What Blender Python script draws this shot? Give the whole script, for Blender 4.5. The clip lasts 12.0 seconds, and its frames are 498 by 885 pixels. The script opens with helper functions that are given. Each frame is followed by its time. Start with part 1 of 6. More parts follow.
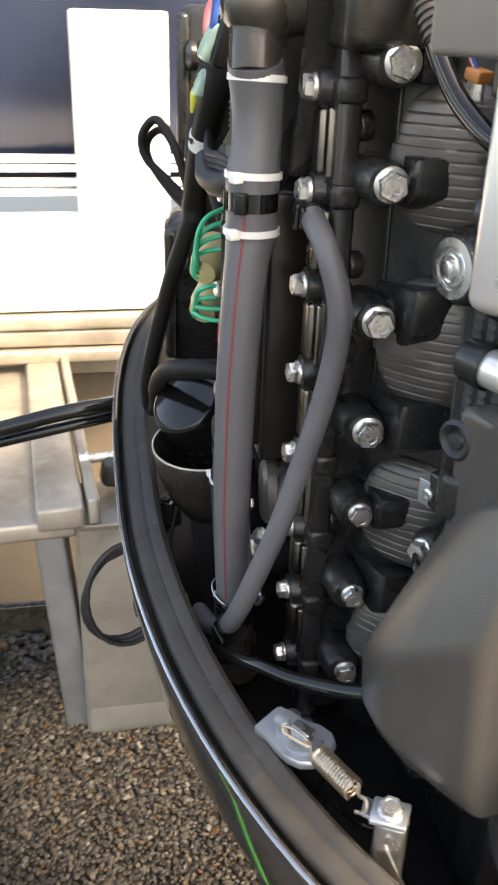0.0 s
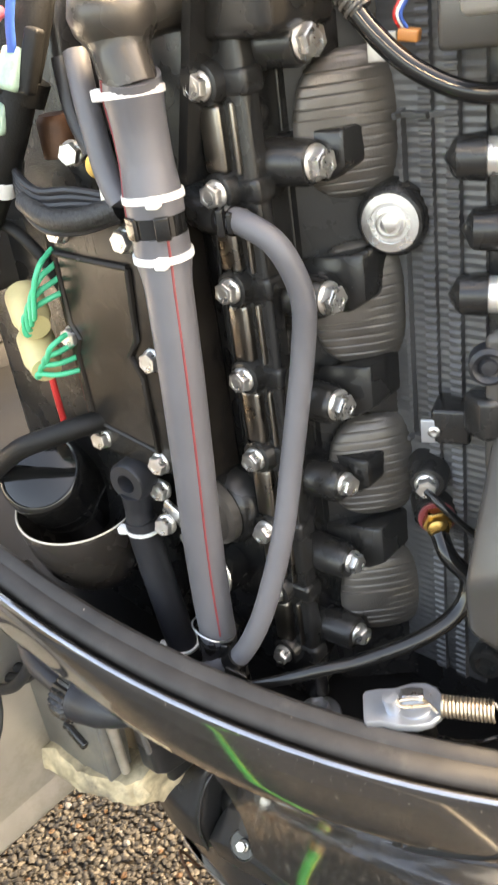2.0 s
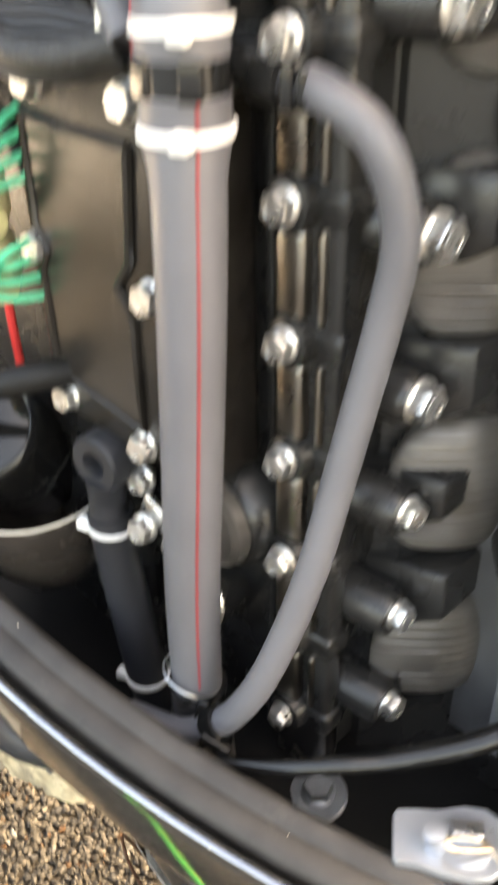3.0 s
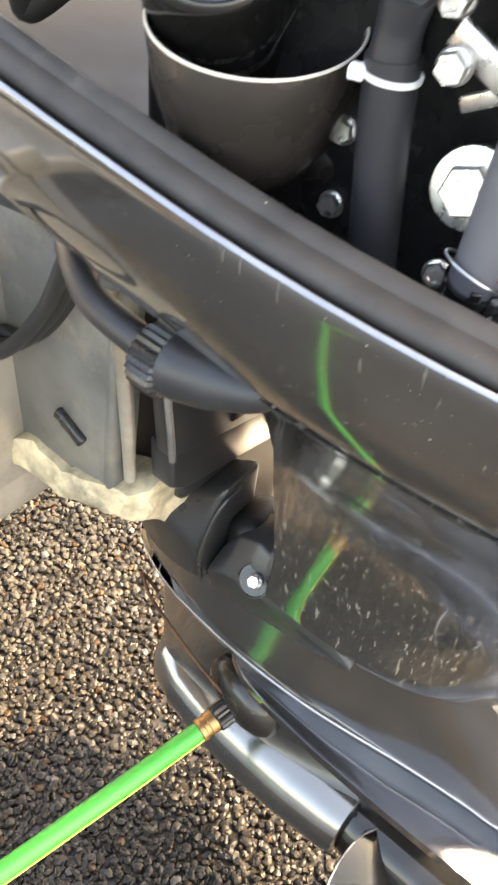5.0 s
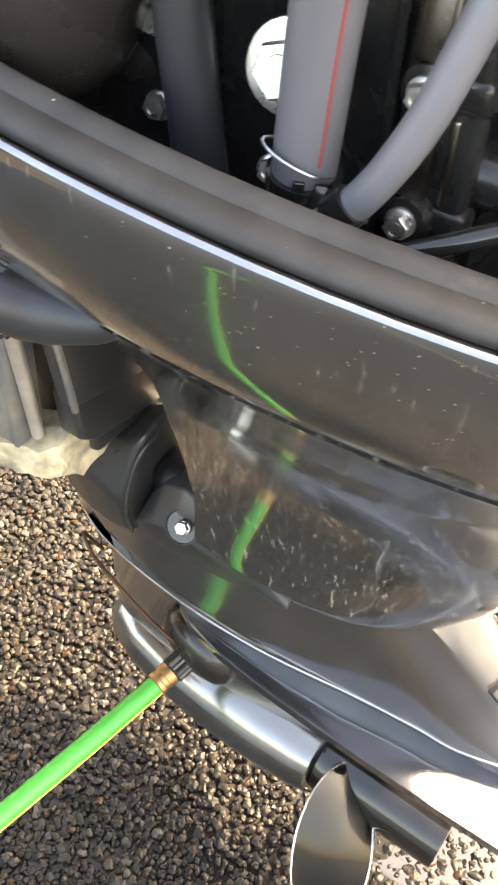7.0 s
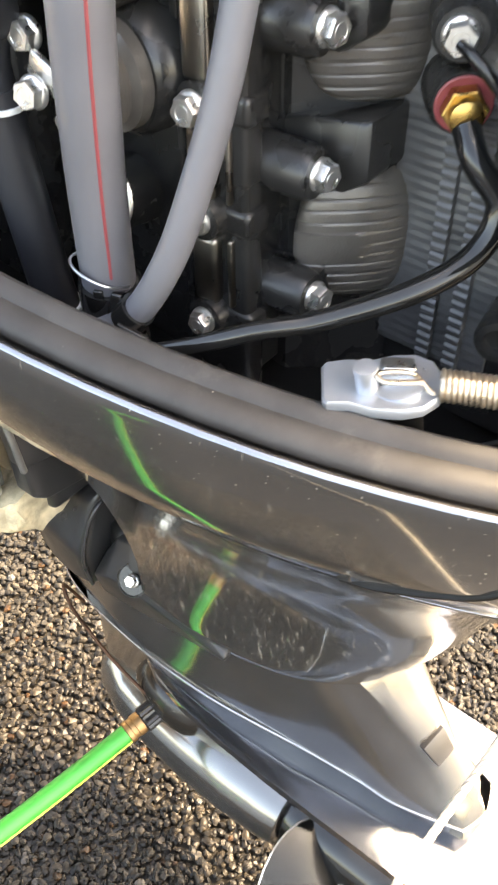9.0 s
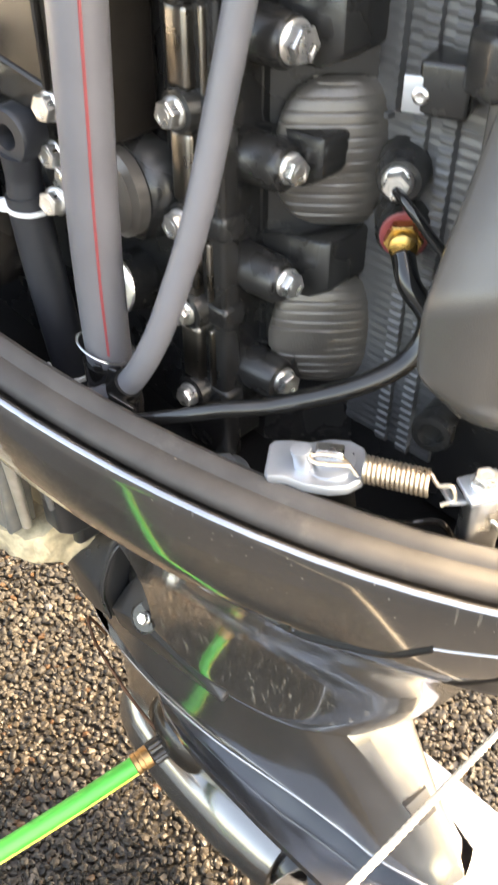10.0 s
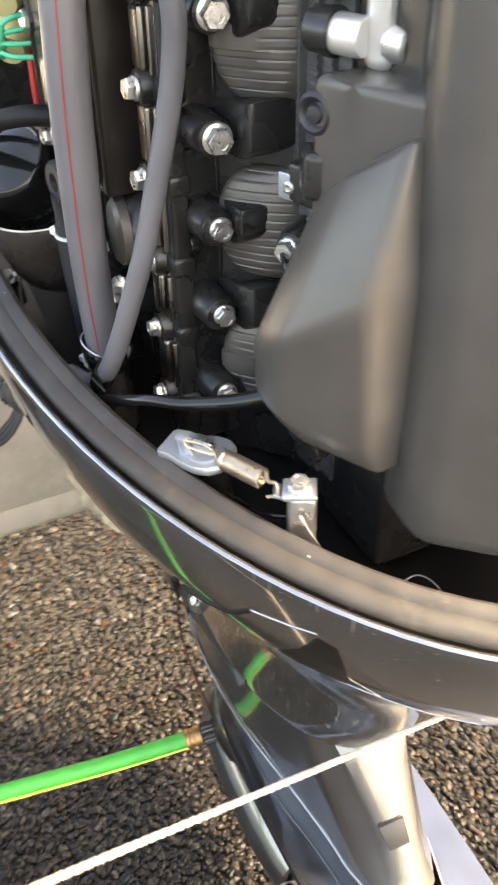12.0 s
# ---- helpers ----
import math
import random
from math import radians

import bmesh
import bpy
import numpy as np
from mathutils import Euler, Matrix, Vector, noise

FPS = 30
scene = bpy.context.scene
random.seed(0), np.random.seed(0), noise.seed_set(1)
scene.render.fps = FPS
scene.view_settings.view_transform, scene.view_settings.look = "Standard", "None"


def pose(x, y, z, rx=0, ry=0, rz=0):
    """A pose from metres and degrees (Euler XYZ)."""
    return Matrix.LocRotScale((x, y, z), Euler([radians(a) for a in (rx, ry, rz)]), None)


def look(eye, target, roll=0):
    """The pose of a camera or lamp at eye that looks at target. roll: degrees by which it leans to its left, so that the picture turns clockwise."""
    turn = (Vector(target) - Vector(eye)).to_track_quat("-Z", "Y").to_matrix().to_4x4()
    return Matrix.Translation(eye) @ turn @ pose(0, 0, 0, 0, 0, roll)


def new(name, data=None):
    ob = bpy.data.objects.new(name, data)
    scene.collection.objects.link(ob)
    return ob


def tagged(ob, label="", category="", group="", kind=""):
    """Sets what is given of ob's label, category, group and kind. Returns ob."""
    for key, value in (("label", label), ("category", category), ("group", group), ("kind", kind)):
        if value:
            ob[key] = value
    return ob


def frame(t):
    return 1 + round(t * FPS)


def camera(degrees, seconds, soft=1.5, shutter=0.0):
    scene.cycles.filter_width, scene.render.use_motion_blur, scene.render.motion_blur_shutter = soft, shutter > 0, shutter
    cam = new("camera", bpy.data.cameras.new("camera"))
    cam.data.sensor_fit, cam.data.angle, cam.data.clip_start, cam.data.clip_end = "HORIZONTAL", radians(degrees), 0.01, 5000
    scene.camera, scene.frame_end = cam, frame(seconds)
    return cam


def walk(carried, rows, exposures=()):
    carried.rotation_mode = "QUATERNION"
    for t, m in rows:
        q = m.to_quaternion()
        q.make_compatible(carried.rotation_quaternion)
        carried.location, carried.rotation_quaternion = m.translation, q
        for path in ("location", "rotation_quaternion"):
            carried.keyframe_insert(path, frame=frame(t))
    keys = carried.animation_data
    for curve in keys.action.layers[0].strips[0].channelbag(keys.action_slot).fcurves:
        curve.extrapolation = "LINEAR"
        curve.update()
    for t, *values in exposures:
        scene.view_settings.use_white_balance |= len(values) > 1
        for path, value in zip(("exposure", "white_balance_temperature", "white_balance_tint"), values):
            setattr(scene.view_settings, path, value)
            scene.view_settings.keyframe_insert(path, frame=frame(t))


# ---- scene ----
from mathutils.bvhtree import BVHTree

cam = camera(31.9, 12.0, soft=2.0, shutter=0.5)
PATH = [
    (0, (0.061, 0.023, 1.462), (0.407, 1.786, 0.585), 1.7),
    (0.5, (-0.008, 0.055, 1.473), (0.625, 1.74, 0.602), 0.2),
    (1, (-0.049, 0.121, 1.485), (0.82, 1.688, 0.595), -3.5),
    (1.5, (-0.121, 0.148, 1.471), (0.996, 1.519, 0.538), -8.8),
    (2, (-0.122, 0.16, 1.481), (1.106, 1.406, 0.512), -8.6),
    (2.5, (-0.06, 0.21, 1.495), (1.174, 1.461, 0.541), -3.6),
    (3, (-0.027, 0.273, 1.426), (1.148, 1.457, 0.324), -1.3),
    (3.5, (-0.053, 0.314, 1.34), (1.148, 1.302, 0.082), 2.1),
    (3.7, (-0.058, 0.316, 1.329), (1.129, 1.234, 0.007), 3.2),
    (5.3, (-0.133, 0.386, 1.287), (0.983, 1.204, -0.158), 6.5),
    (5.5, (-0.131, 0.381, 1.276), (0.974, 1.171, -0.192), 6.4),
    (6, (-0.116, 0.37, 1.281), (0.977, 1.117, -0.218), 4.8),
    (6.5, (-0.099, 0.362, 1.284), (0.995, 1.101, -0.218), 3.4),
    (7, (-0.085, 0.345, 1.28), (1.014, 1.088, -0.217), 2.4),
    (7.5, (-0.065, 0.325, 1.283), (1.026, 1.079, -0.214), 1.3),
    (7.7, (-0.059, 0.32, 1.283), (1.029, 1.077, -0.214), 0.6),
    (9.3, (-0.056, 0.222, 1.336), (1.037, 1.176, -0.041), -0.8),
    (9.5, (-0.056, 0.209, 1.342), (1.018, 1.199, -0.025), -1.0),
    (10, (-0.055, 0.185, 1.371), (1.007, 1.249, 0.051), -0.0),
    (10.5, (-0.064, 0.185, 1.383), (0.976, 1.322, 0.109), -1.1),
    (11, (-0.086, 0.175, 1.394), (0.962, 1.329, 0.14), -1.0),
    (11.5, (-0.068, 0.105, 1.409), (0.918, 1.317, 0.161), -0.1),
    (12, (0.022, 0.002, 1.422), (0.689, 1.429, 0.19), -1.2),
]
EXPOSURES = [(0, 2.54, 8800, 10), (0.5, 2.54, 8700, 10), (1, 2.84, 9200, 10), (2, 3.53, 10000, 10), (2.5, 3.78, 10400, 10), (3, 3.78, 11000, 10), (3.7, 3.53, 9800, 10), (5.3, 3.93, 9850, 10), (6, 3.86, 9850, 10), (6.5, 3.85, 9850, 10), (7.7, 3.85, 9850, 10), (9.3, 3.88, 9600, 10), (10, 3.92, 9950, 10), (10.5, 3.77, 10200, 10), (11, 3.58, 9933, 10), (11.5, 3.41, 9666, 10), (12, 3.31, 9400, 10)]
walk(cam, [(t, look(eye, target, roll)) for t, eye, target, roll in PATH], EXPOSURES)

# ---- world, sun, exposure ----
world = bpy.data.worlds.new("sky")
scene.world = world
world.use_nodes = True
sky = world.node_tree.nodes.new("ShaderNodeTexSky")
sky.sky_type, sky.sun_disc = "NISHITA", False
SUN_EL, SUN_AZ = 46.0, 128.0
sky.sun_elevation, sky.sun_rotation = radians(SUN_EL), radians(SUN_AZ)
sky.air_density, sky.dust_density, sky.ozone_density = 0.8, 3.0, 0.4
back = world.node_tree.nodes["Background"]
back.inputs["Strength"].default_value = 0.15
world.node_tree.links.new(sky.outputs["Color"], back.inputs["Color"])
sun = new("sun", bpy.data.lights.new("sun", "SUN"))
sun.data.energy, sun.data.angle, sun.data.color = 2.0, radians(11), (1.0, 0.9, 0.77)
SUN_WAY = Vector((math.cos(radians(SUN_EL)) * math.sin(radians(SUN_AZ)), math.cos(radians(SUN_EL)) * math.cos(radians(SUN_AZ)), math.sin(radians(SUN_EL))))
sun.matrix_world = look(SUN_WAY * 10, (0, 0, 0))


# ---- materials ----
def material(name, base, rough=0.5, metal=0.0, vary=0.15, scale=60.0, bump=0.1, bump_scale=400.0, coat=0.0, dirt=None, dirt_amount=0.0, rough_vary=0.12, spec=0.5, island=0.0):
    """A surface with its colour varied at two scales, fine relief and uneven gloss."""
    m = bpy.data.materials.new(name)
    m.use_nodes = True
    t = m.node_tree
    n, k = t.nodes, t.links
    b = n["Principled BSDF"]
    co = n.new("ShaderNodeTexCoord")
    big = n.new("ShaderNodeTexNoise")
    big.inputs["Scale"].default_value, big.inputs["Detail"].default_value = scale, 6
    fine = n.new("ShaderNodeTexNoise")
    fine.inputs["Scale"].default_value, fine.inputs["Detail"].default_value = bump_scale, 4
    k.new(co.outputs["Object"], big.inputs["Vector"])
    k.new(co.outputs["Object"], fine.inputs["Vector"])
    ramp = n.new("ShaderNodeValToRGB")
    lo = [max(0.0, c * (1 - vary)) for c in base]
    hi = [min(1.0, c * (1 + vary)) for c in base]
    ramp.color_ramp.elements[0].position, ramp.color_ramp.elements[1].position = 0.3, 0.7
    ramp.color_ramp.elements[0].color, ramp.color_ramp.elements[1].color = (*lo, 1), (*hi, 1)
    k.new(big.outputs["Fac"], ramp.inputs["Fac"])
    colour = ramp.outputs["Color"]
    if dirt:
        patch = n.new("ShaderNodeTexNoise")
        patch.inputs["Scale"].default_value, patch.inputs["Detail"].default_value = scale * 0.35, 9
        patch.inputs["Roughness"].default_value = 0.7
        k.new(co.outputs["Object"], patch.inputs["Vector"])
        edge = n.new("ShaderNodeMapRange")
        edge.inputs["From Min"].default_value, edge.inputs["From Max"].default_value = 0.62 - 0.3 * dirt_amount, 0.78 - 0.2 * dirt_amount
        k.new(patch.outputs["Fac"], edge.inputs["Value"])
        mix = n.new("ShaderNodeMix")
        mix.data_type = "RGBA"
        mix.inputs[7].default_value = (*dirt, 1)
        k.new(edge.outputs["Result"], mix.inputs[0])
        k.new(colour, mix.inputs[6])
        colour = mix.outputs[2]
    if island:
        info = n.new("ShaderNodeObjectInfo")
        hsv = n.new("ShaderNodeHueSaturation")
        span = n.new("ShaderNodeMapRange")
        span.inputs["To Min"].default_value, span.inputs["To Max"].default_value = 1 - island, 1 + island
        k.new(info.outputs["Random"], span.inputs["Value"])
        k.new(span.outputs["Result"], hsv.inputs["Value"])
        k.new(colour, hsv.inputs["Color"])
        colour = hsv.outputs["Color"]
    k.new(colour, b.inputs["Base Color"])
    gloss = n.new("ShaderNodeMapRange")
    gloss.inputs["To Min"].default_value, gloss.inputs["To Max"].default_value = max(0.02, rough - rough_vary), min(1.0, rough + rough_vary)
    k.new(big.outputs["Fac"], gloss.inputs["Value"])
    k.new(gloss.outputs["Result"], b.inputs["Roughness"])
    b.inputs["Metallic"].default_value = metal
    b.inputs["Specular IOR Level"].default_value = spec
    b.inputs["Coat Weight"].default_value = coat
    b.inputs["Coat Roughness"].default_value = 0.06
    if bump:
        bn = n.new("ShaderNodeBump")
        bn.inputs["Strength"].default_value, bn.inputs["Distance"].default_value = bump, 0.0006
        k.new(fine.outputs["Fac"], bn.inputs["Height"])
        k.new(bn.outputs["Normal"], b.inputs["Normal"])
    return m


BLOCK = material("black_engine_paint", (0.018, 0.0177, 0.0175), 0.27, 0.0, 0.25, 40, 0.15, 900, dirt=(0.02, 0.018, 0.016), dirt_amount=0.05)
PLATE = material("dark_bronze_cover", (0.02, 0.017, 0.0145), 0.24, 0.0, 0.25, 40, 0.12, 900, spec=0.3, rough_vary=0.08)
FIN = material("satin_grey_casting", (0.115, 0.105, 0.096), 0.34, 0.4, 0.2, 50, 0.3, 900)
HOSE = material("grey_rubber_hose", (0.112, 0.112, 0.124), 0.42, 0.0, 0.08, 30, 0.08, 700)
HOSE_DARK = material("black_rubber_hose", (0.018, 0.019, 0.023), 0.45, 0.0, 0.15, 40, 0.1, 600)
RUBBER = material("black_rubber_seal", (0.034, 0.032, 0.0305), 0.52, 0.0, 0.25, 60, 0.06, 900, spec=0.35, dirt=(0.08, 0.073, 0.065), dirt_amount=0.15)
BOLT = material("zinc_plated_steel", (0.68, 0.665, 0.635), 0.29, 0.9, 0.15, 150, 0.15, 1500)
BRIGHTCAP = material("bright_turned_alloy", (0.86, 0.85, 0.83), 0.24, 1.0, 0.06, 120, 0.05, 900)
STEEL = material("brushed_steel", (0.6, 0.6, 0.6), 0.3, 1.0, 0.15, 90, 0.15, 900)
ALU = material("weathered_aluminium", (0.46, 0.425, 0.37), 0.42, 0.6, 0.14, 14, 0.15, 500, dirt=(0.28, 0.24, 0.18), dirt_amount=0.45)
WHITE = material("white_nylon", (0.8, 0.8, 0.78), 0.4, 0.0, 0.04, 80, 0.05, 600)
PAINT = material("dark_grey_gloss_paint", (0.062, 0.06, 0.057), 0.12, 0.5, 0.12, 25, 0.03, 700, coat=1.0, dirt=(0.1, 0.095, 0.085), dirt_amount=0.02, rough_vary=0.06)
def grit(m, colour, density, size, streak=0.0, least=0.64):
    """Small pale specks and fine upright scratches on a surface."""
    t = m.node_tree
    n, k = t.nodes, t.links
    b = n["Principled BSDF"]
    old = b.inputs["Base Color"].links[0].from_socket
    co = n.new("ShaderNodeTexCoord")
    cell = n.new("ShaderNodeTexVoronoi")
    cell.inputs["Scale"].default_value = density
    k.new(co.outputs["Object"], cell.inputs["Vector"])
    near = n.new("ShaderNodeMapRange")
    near.inputs["From Min"].default_value, near.inputs["From Max"].default_value = size, size * 0.6
    k.new(cell.outputs["Distance"], near.inputs["Value"])
    some = n.new("ShaderNodeMath")
    some.operation = "GREATER_THAN"
    some.inputs[1].default_value = 0.72
    split = n.new("ShaderNodeSeparateColor")
    k.new(cell.outputs["Color"], split.inputs["Color"])
    k.new(split.outputs[0], some.inputs[0])
    fac = n.new("ShaderNodeMath")
    fac.operation = "MULTIPLY"
    k.new(near.outputs["Result"], fac.inputs[0])
    k.new(some.outputs[0], fac.inputs[1])
    last = fac.outputs[0]
    if streak:
        wide = n.new("ShaderNodeMapping")
        wide.inputs["Scale"].default_value = (260, 260, 9)
        k.new(co.outputs["Object"], wide.inputs["Vector"])
        lines = n.new("ShaderNodeTexNoise")
        lines.inputs["Scale"].default_value, lines.inputs["Detail"].default_value = 1.0, 3
        k.new(wide.outputs["Vector"], lines.inputs["Vector"])
        thin = n.new("ShaderNodeMapRange")
        thin.inputs["From Min"].default_value, thin.inputs["From Max"].default_value, thin.inputs["To Max"].default_value = least, least + 0.12, streak
        k.new(lines.outputs["Fac"], thin.inputs["Value"])
        most = n.new("ShaderNodeMath")
        most.operation = "MAXIMUM"
        k.new(last, most.inputs[0])
        k.new(thin.outputs["Result"], most.inputs[1])
        last = most.outputs[0]
    mix = n.new("ShaderNodeMix")
    mix.data_type = "RGBA"
    mix.inputs[7].default_value = (*colour, 1)
    k.new(last, mix.inputs[0])
    k.new(old, mix.inputs[6])
    k.new(mix.outputs[2], b.inputs["Base Color"])


grit(PAINT, (0.42, 0.39, 0.33), 110, 0.07, 0.5)
grit(PAINT, (0.34, 0.32, 0.28), 330, 0.13)
SCUFFED = material("scuffed_dark_grey_paint", (0.056, 0.0535, 0.05), 0.11, 0.4, 0.14, 25, 0.05, 700, coat=0.8, dirt=(0.13, 0.12, 0.1), dirt_amount=0.12, rough_vary=0.07)
grit(SCUFFED, (0.4, 0.37, 0.31), 110, 0.08, 0.8, 0.58)
grit(SCUFFED, (0.34, 0.31, 0.26), 300, 0.15)
grit(RUBBER, (0.5, 0.44, 0.34), 110, 0.07)
SHELL = material("black_moulded_plastic", (0.062, 0.058, 0.054), 0.25, 0.0, 0.1, 30, 0.2, 1400, rough_vary=0.05)
BRASS = material("yellow_brass", (0.48, 0.3, 0.1), 0.28, 1.0, 0.15, 120, 0.1, 900)
GREEN = material("green_garden_hose", (0.028, 0.36, 0.05), 0.4, 0.0, 0.08, 40, 0.06, 500)
YELLOW = material("yellow_hose_stripe", (0.75, 0.72, 0.12), 0.45, 0.0, 0.08, 40, 0.06, 500)
WIRE_GREEN = material("green_wire", (0.02, 0.5, 0.27), 0.4, 0.0, 0.08, 60, 0.0, 500)
RED = material("red_line", (0.24, 0.045, 0.05), 0.5, 0.0, 0.1, 60, 0.0, 500)
NAVY = material("navy_gelcoat", (0.012, 0.018, 0.04), 0.2, 0.0, 0.2, 4, 0.05, 100)
PANEL = material("white_painted_panel", (0.82, 0.82, 0.8), 0.4, 0.0, 0.04, 8, 0.05, 300)
GROUND = material("wet_aggregate", (0.016, 0.0135, 0.011), 0.35, 0.0, 0.5, 70, 0.6, 160, dirt=(0.04, 0.036, 0.032), dirt_amount=0.3)


def pebble_material():
    m = material("wet_pebbles", (0.085, 0.072, 0.055), 0.4, 0.0, 0.4, 260, 0.4, 700, rough_vary=0.14)
    t = m.node_tree
    n, k = t.nodes, t.links
    b = n["Principled BSDF"]
    old = b.inputs["Base Color"].links[0].from_socket
    geo = n.new("ShaderNodeNewGeometry")
    ramp = n.new("ShaderNodeValToRGB")
    ramp.color_ramp.interpolation = "CONSTANT"
    shades = ((0.0, (0.028, 0.026, 0.024)), (0.17, (0.085, 0.073, 0.057)), (0.34, (0.14, 0.117, 0.085)), (0.5, (0.062, 0.058, 0.054)), (0.62, (0.21, 0.17, 0.118)), (0.75, (0.115, 0.096, 0.072)), (0.86, (0.26, 0.215, 0.155)), (0.94, (0.22, 0.1, 0.035)), (0.97, (0.42, 0.38, 0.32)))
    e = ramp.color_ramp.elements
    shades = [(at, (0.175 * c[0], 0.19 * c[1], 0.222 * c[2])) for at, c in shades]
    e[0].position, e[0].color = shades[0][0], (*shades[0][1], 1)
    e[1].position, e[1].color = shades[1][0], (*shades[1][1], 1)
    for at, c in shades[2:]:
        e.new(at).color = (*c, 1)
    k.new(geo.outputs["Random Per Island"], ramp.inputs["Fac"])
    mix = n.new("ShaderNodeMix")
    mix.data_type = "RGBA"
    mix.inputs[0].default_value = 0.95
    k.new(old, mix.inputs[6])
    k.new(ramp.outputs["Color"], mix.inputs[7])
    # the patch that the running water has wetted, with an uneven edge
    co = n.new("ShaderNodeTexCoord")
    gap = n.new("ShaderNodeVectorMath")
    gap.operation = "DISTANCE"
    gap.inputs[1].default_value = (0.3, 0.62, 0.0)
    k.new(co.outputs["Object"], gap.inputs[0])
    wander = n.new("ShaderNodeTexNoise")
    wander.inputs["Scale"].default_value, wander.inputs["Detail"].default_value = 7.0, 5
    k.new(co.outputs["Object"], wander.inputs["Vector"])
    total = n.new("ShaderNodeMath")
    total.operation = "MULTIPLY_ADD"
    total.inputs[1].default_value = 0.5
    k.new(wander.outputs["Fac"], total.inputs[0])
    k.new(gap.outputs["Value"], total.inputs[2])
    wet = n.new("ShaderNodeMapRange")
    wet.inputs["From Min"].default_value, wet.inputs["From Max"].default_value = 0.62, 0.82
    wet.inputs["To Min"].default_value, wet.inputs["To Max"].default_value = 1.0, 0.0
    k.new(total.outputs[0], wet.inputs["Value"])
    soaked = n.new("ShaderNodeMix")
    soaked.data_type, soaked.blend_type = "RGBA", "MULTIPLY"
    soaked.inputs[7].default_value = (0.7, 0.65, 0.6, 1)
    k.new(wet.outputs["Result"], soaked.inputs[0])
    k.new(mix.outputs[2], soaked.inputs[6])
    k.new(soaked.outputs[2], b.inputs["Base Color"])
    film = n.new("ShaderNodeMapRange")
    film.inputs["To Min"].default_value, film.inputs["To Max"].default_value = 0.62, 0.4
    k.new(wet.outputs["Result"], film.inputs["Value"])
    k.new(film.outputs["Result"], b.inputs["Roughness"])
    b.inputs["Specular IOR Level"].default_value = 0.22
    return m


PEBBLE = pebble_material()
PALELIP = material("pale_worn_lip", (0.62, 0.58, 0.5), 0.4, 0.2, 0.1, 80, 0.05, 600)
PAD = material("polished_dark_nickel", (0.25, 0.23, 0.205), 0.3, 1.0, 0.15, 60, 0.08, 900)
# paler metal that puts the rim's highlight into its colour
LIP = material("lip_highlight", (0.3, 0.31, 0.34), 0.16, 0.9, 0.1, 40, 0.05, 700)
# the motor's dark grey paint again, lightened for sun and sky on the leg
PAINT_LIT = material("dark_grey_paint_lit", (0.185, 0.183, 0.18), 0.16, 0.85, 0.1, 18, 0.06, 500, coat=0.3, rough_vary=0.1)
PLATEGREY = material("dark_plate_paint", (0.18, 0.187, 0.205), 0.11, 0.9, 0.15, 20, 0.03, 500, coat=1.0, rough_vary=0.08)
BRIGHT = material("worn_bare_alloy", (0.5, 0.5, 0.5), 0.22, 0.8, 0.12, 25, 0.05, 500, rough_vary=0.08)
GLOSSBLACK = material("gloss_black", (0.009, 0.009, 0.009), 0.08, 0.0, 0.2, 40, 0.05, 500, rough_vary=0.08)
MATT = material("satin_dark_grey", (0.022, 0.022, 0.023), 0.32, 0.0, 0.12, 30, 0.1, 900, dirt=(0.12, 0.11, 0.1), dirt_amount=0.05)
CLAMPGREY = material("grey_cast_bracket", (0.13, 0.128, 0.122), 0.4, 0.1, 0.25, 25, 0.2, 700, dirt=(0.26, 0.235, 0.19), dirt_amount=0.45)
CORRODED = material("corroded_alloy", (0.5, 0.42, 0.28), 0.75, 0.1, 0.5, 45, 0.8, 260, dirt=(0.16, 0.14, 0.11), dirt_amount=0.4)
ELBOW = material("dark_cast_elbow", (0.06, 0.055, 0.05), 0.28, 0.3, 0.12, 30, 0.15, 900)
CASTGREY = material("grey_brown_cast", (0.15, 0.137, 0.122), 0.32, 0.4, 0.12, 30, 0.15, 900)
CASTING = material("black_ribbed_casting", (0.1, 0.1, 0.103), 0.36, 0.3, 0.2, 40, 0.3, 900)
COPPER = material("rusty_copper", (0.085, 0.04, 0.022), 0.5, 0.6, 0.3, 80, 0.3, 700)
BRAID = material("braided_sleeve", (0.02, 0.02, 0.02), 0.5, 0.0, 0.6, 420, 0.9, 600)
CUP = material("brown_black_cup", (0.04, 0.034, 0.03), 0.27, 0.3, 0.15, 30, 0.1, 700)
TAPE = material("black_cloth_tape", (0.008, 0.008, 0.008), 0.55, 0.0, 0.3, 120, 0.4, 900, spec=0.3)
PINK = material("pink_wire", (0.7, 0.16, 0.2), 0.4, 0.0, 0.08, 60, 0.0, 500)
BLUE = material("blue_wire", (0.03, 0.1, 0.4), 0.4, 0.0, 0.08, 60, 0.0, 500)
REDWIRE = material("red_wire", (0.6, 0.03, 0.03), 0.4, 0.0, 0.08, 60, 0.0, 500)
ORANGE = material("orange_plug", (0.5, 0.2, 0.06), 0.45, 0.0, 0.1, 60, 0.05, 500)
CLEAR = material("clear_green_plastic", (0.35, 0.5, 0.4), 0.12, 0.0, 0.3, 120, 0.1, 300)
CREAM = material("cream_nylon", (0.6, 0.5, 0.26), 0.45, 0.0, 0.1, 60, 0.05, 500)
WIRE_DARK = material("dark_green_seal", (0.01, 0.12, 0.08), 0.5, 0.0, 0.1, 60, 0.0, 500)
ZINC = material("blue_white_zinc", (0.46, 0.49, 0.53), 0.32, 0.75, 0.1, 60, 0.06, 700)
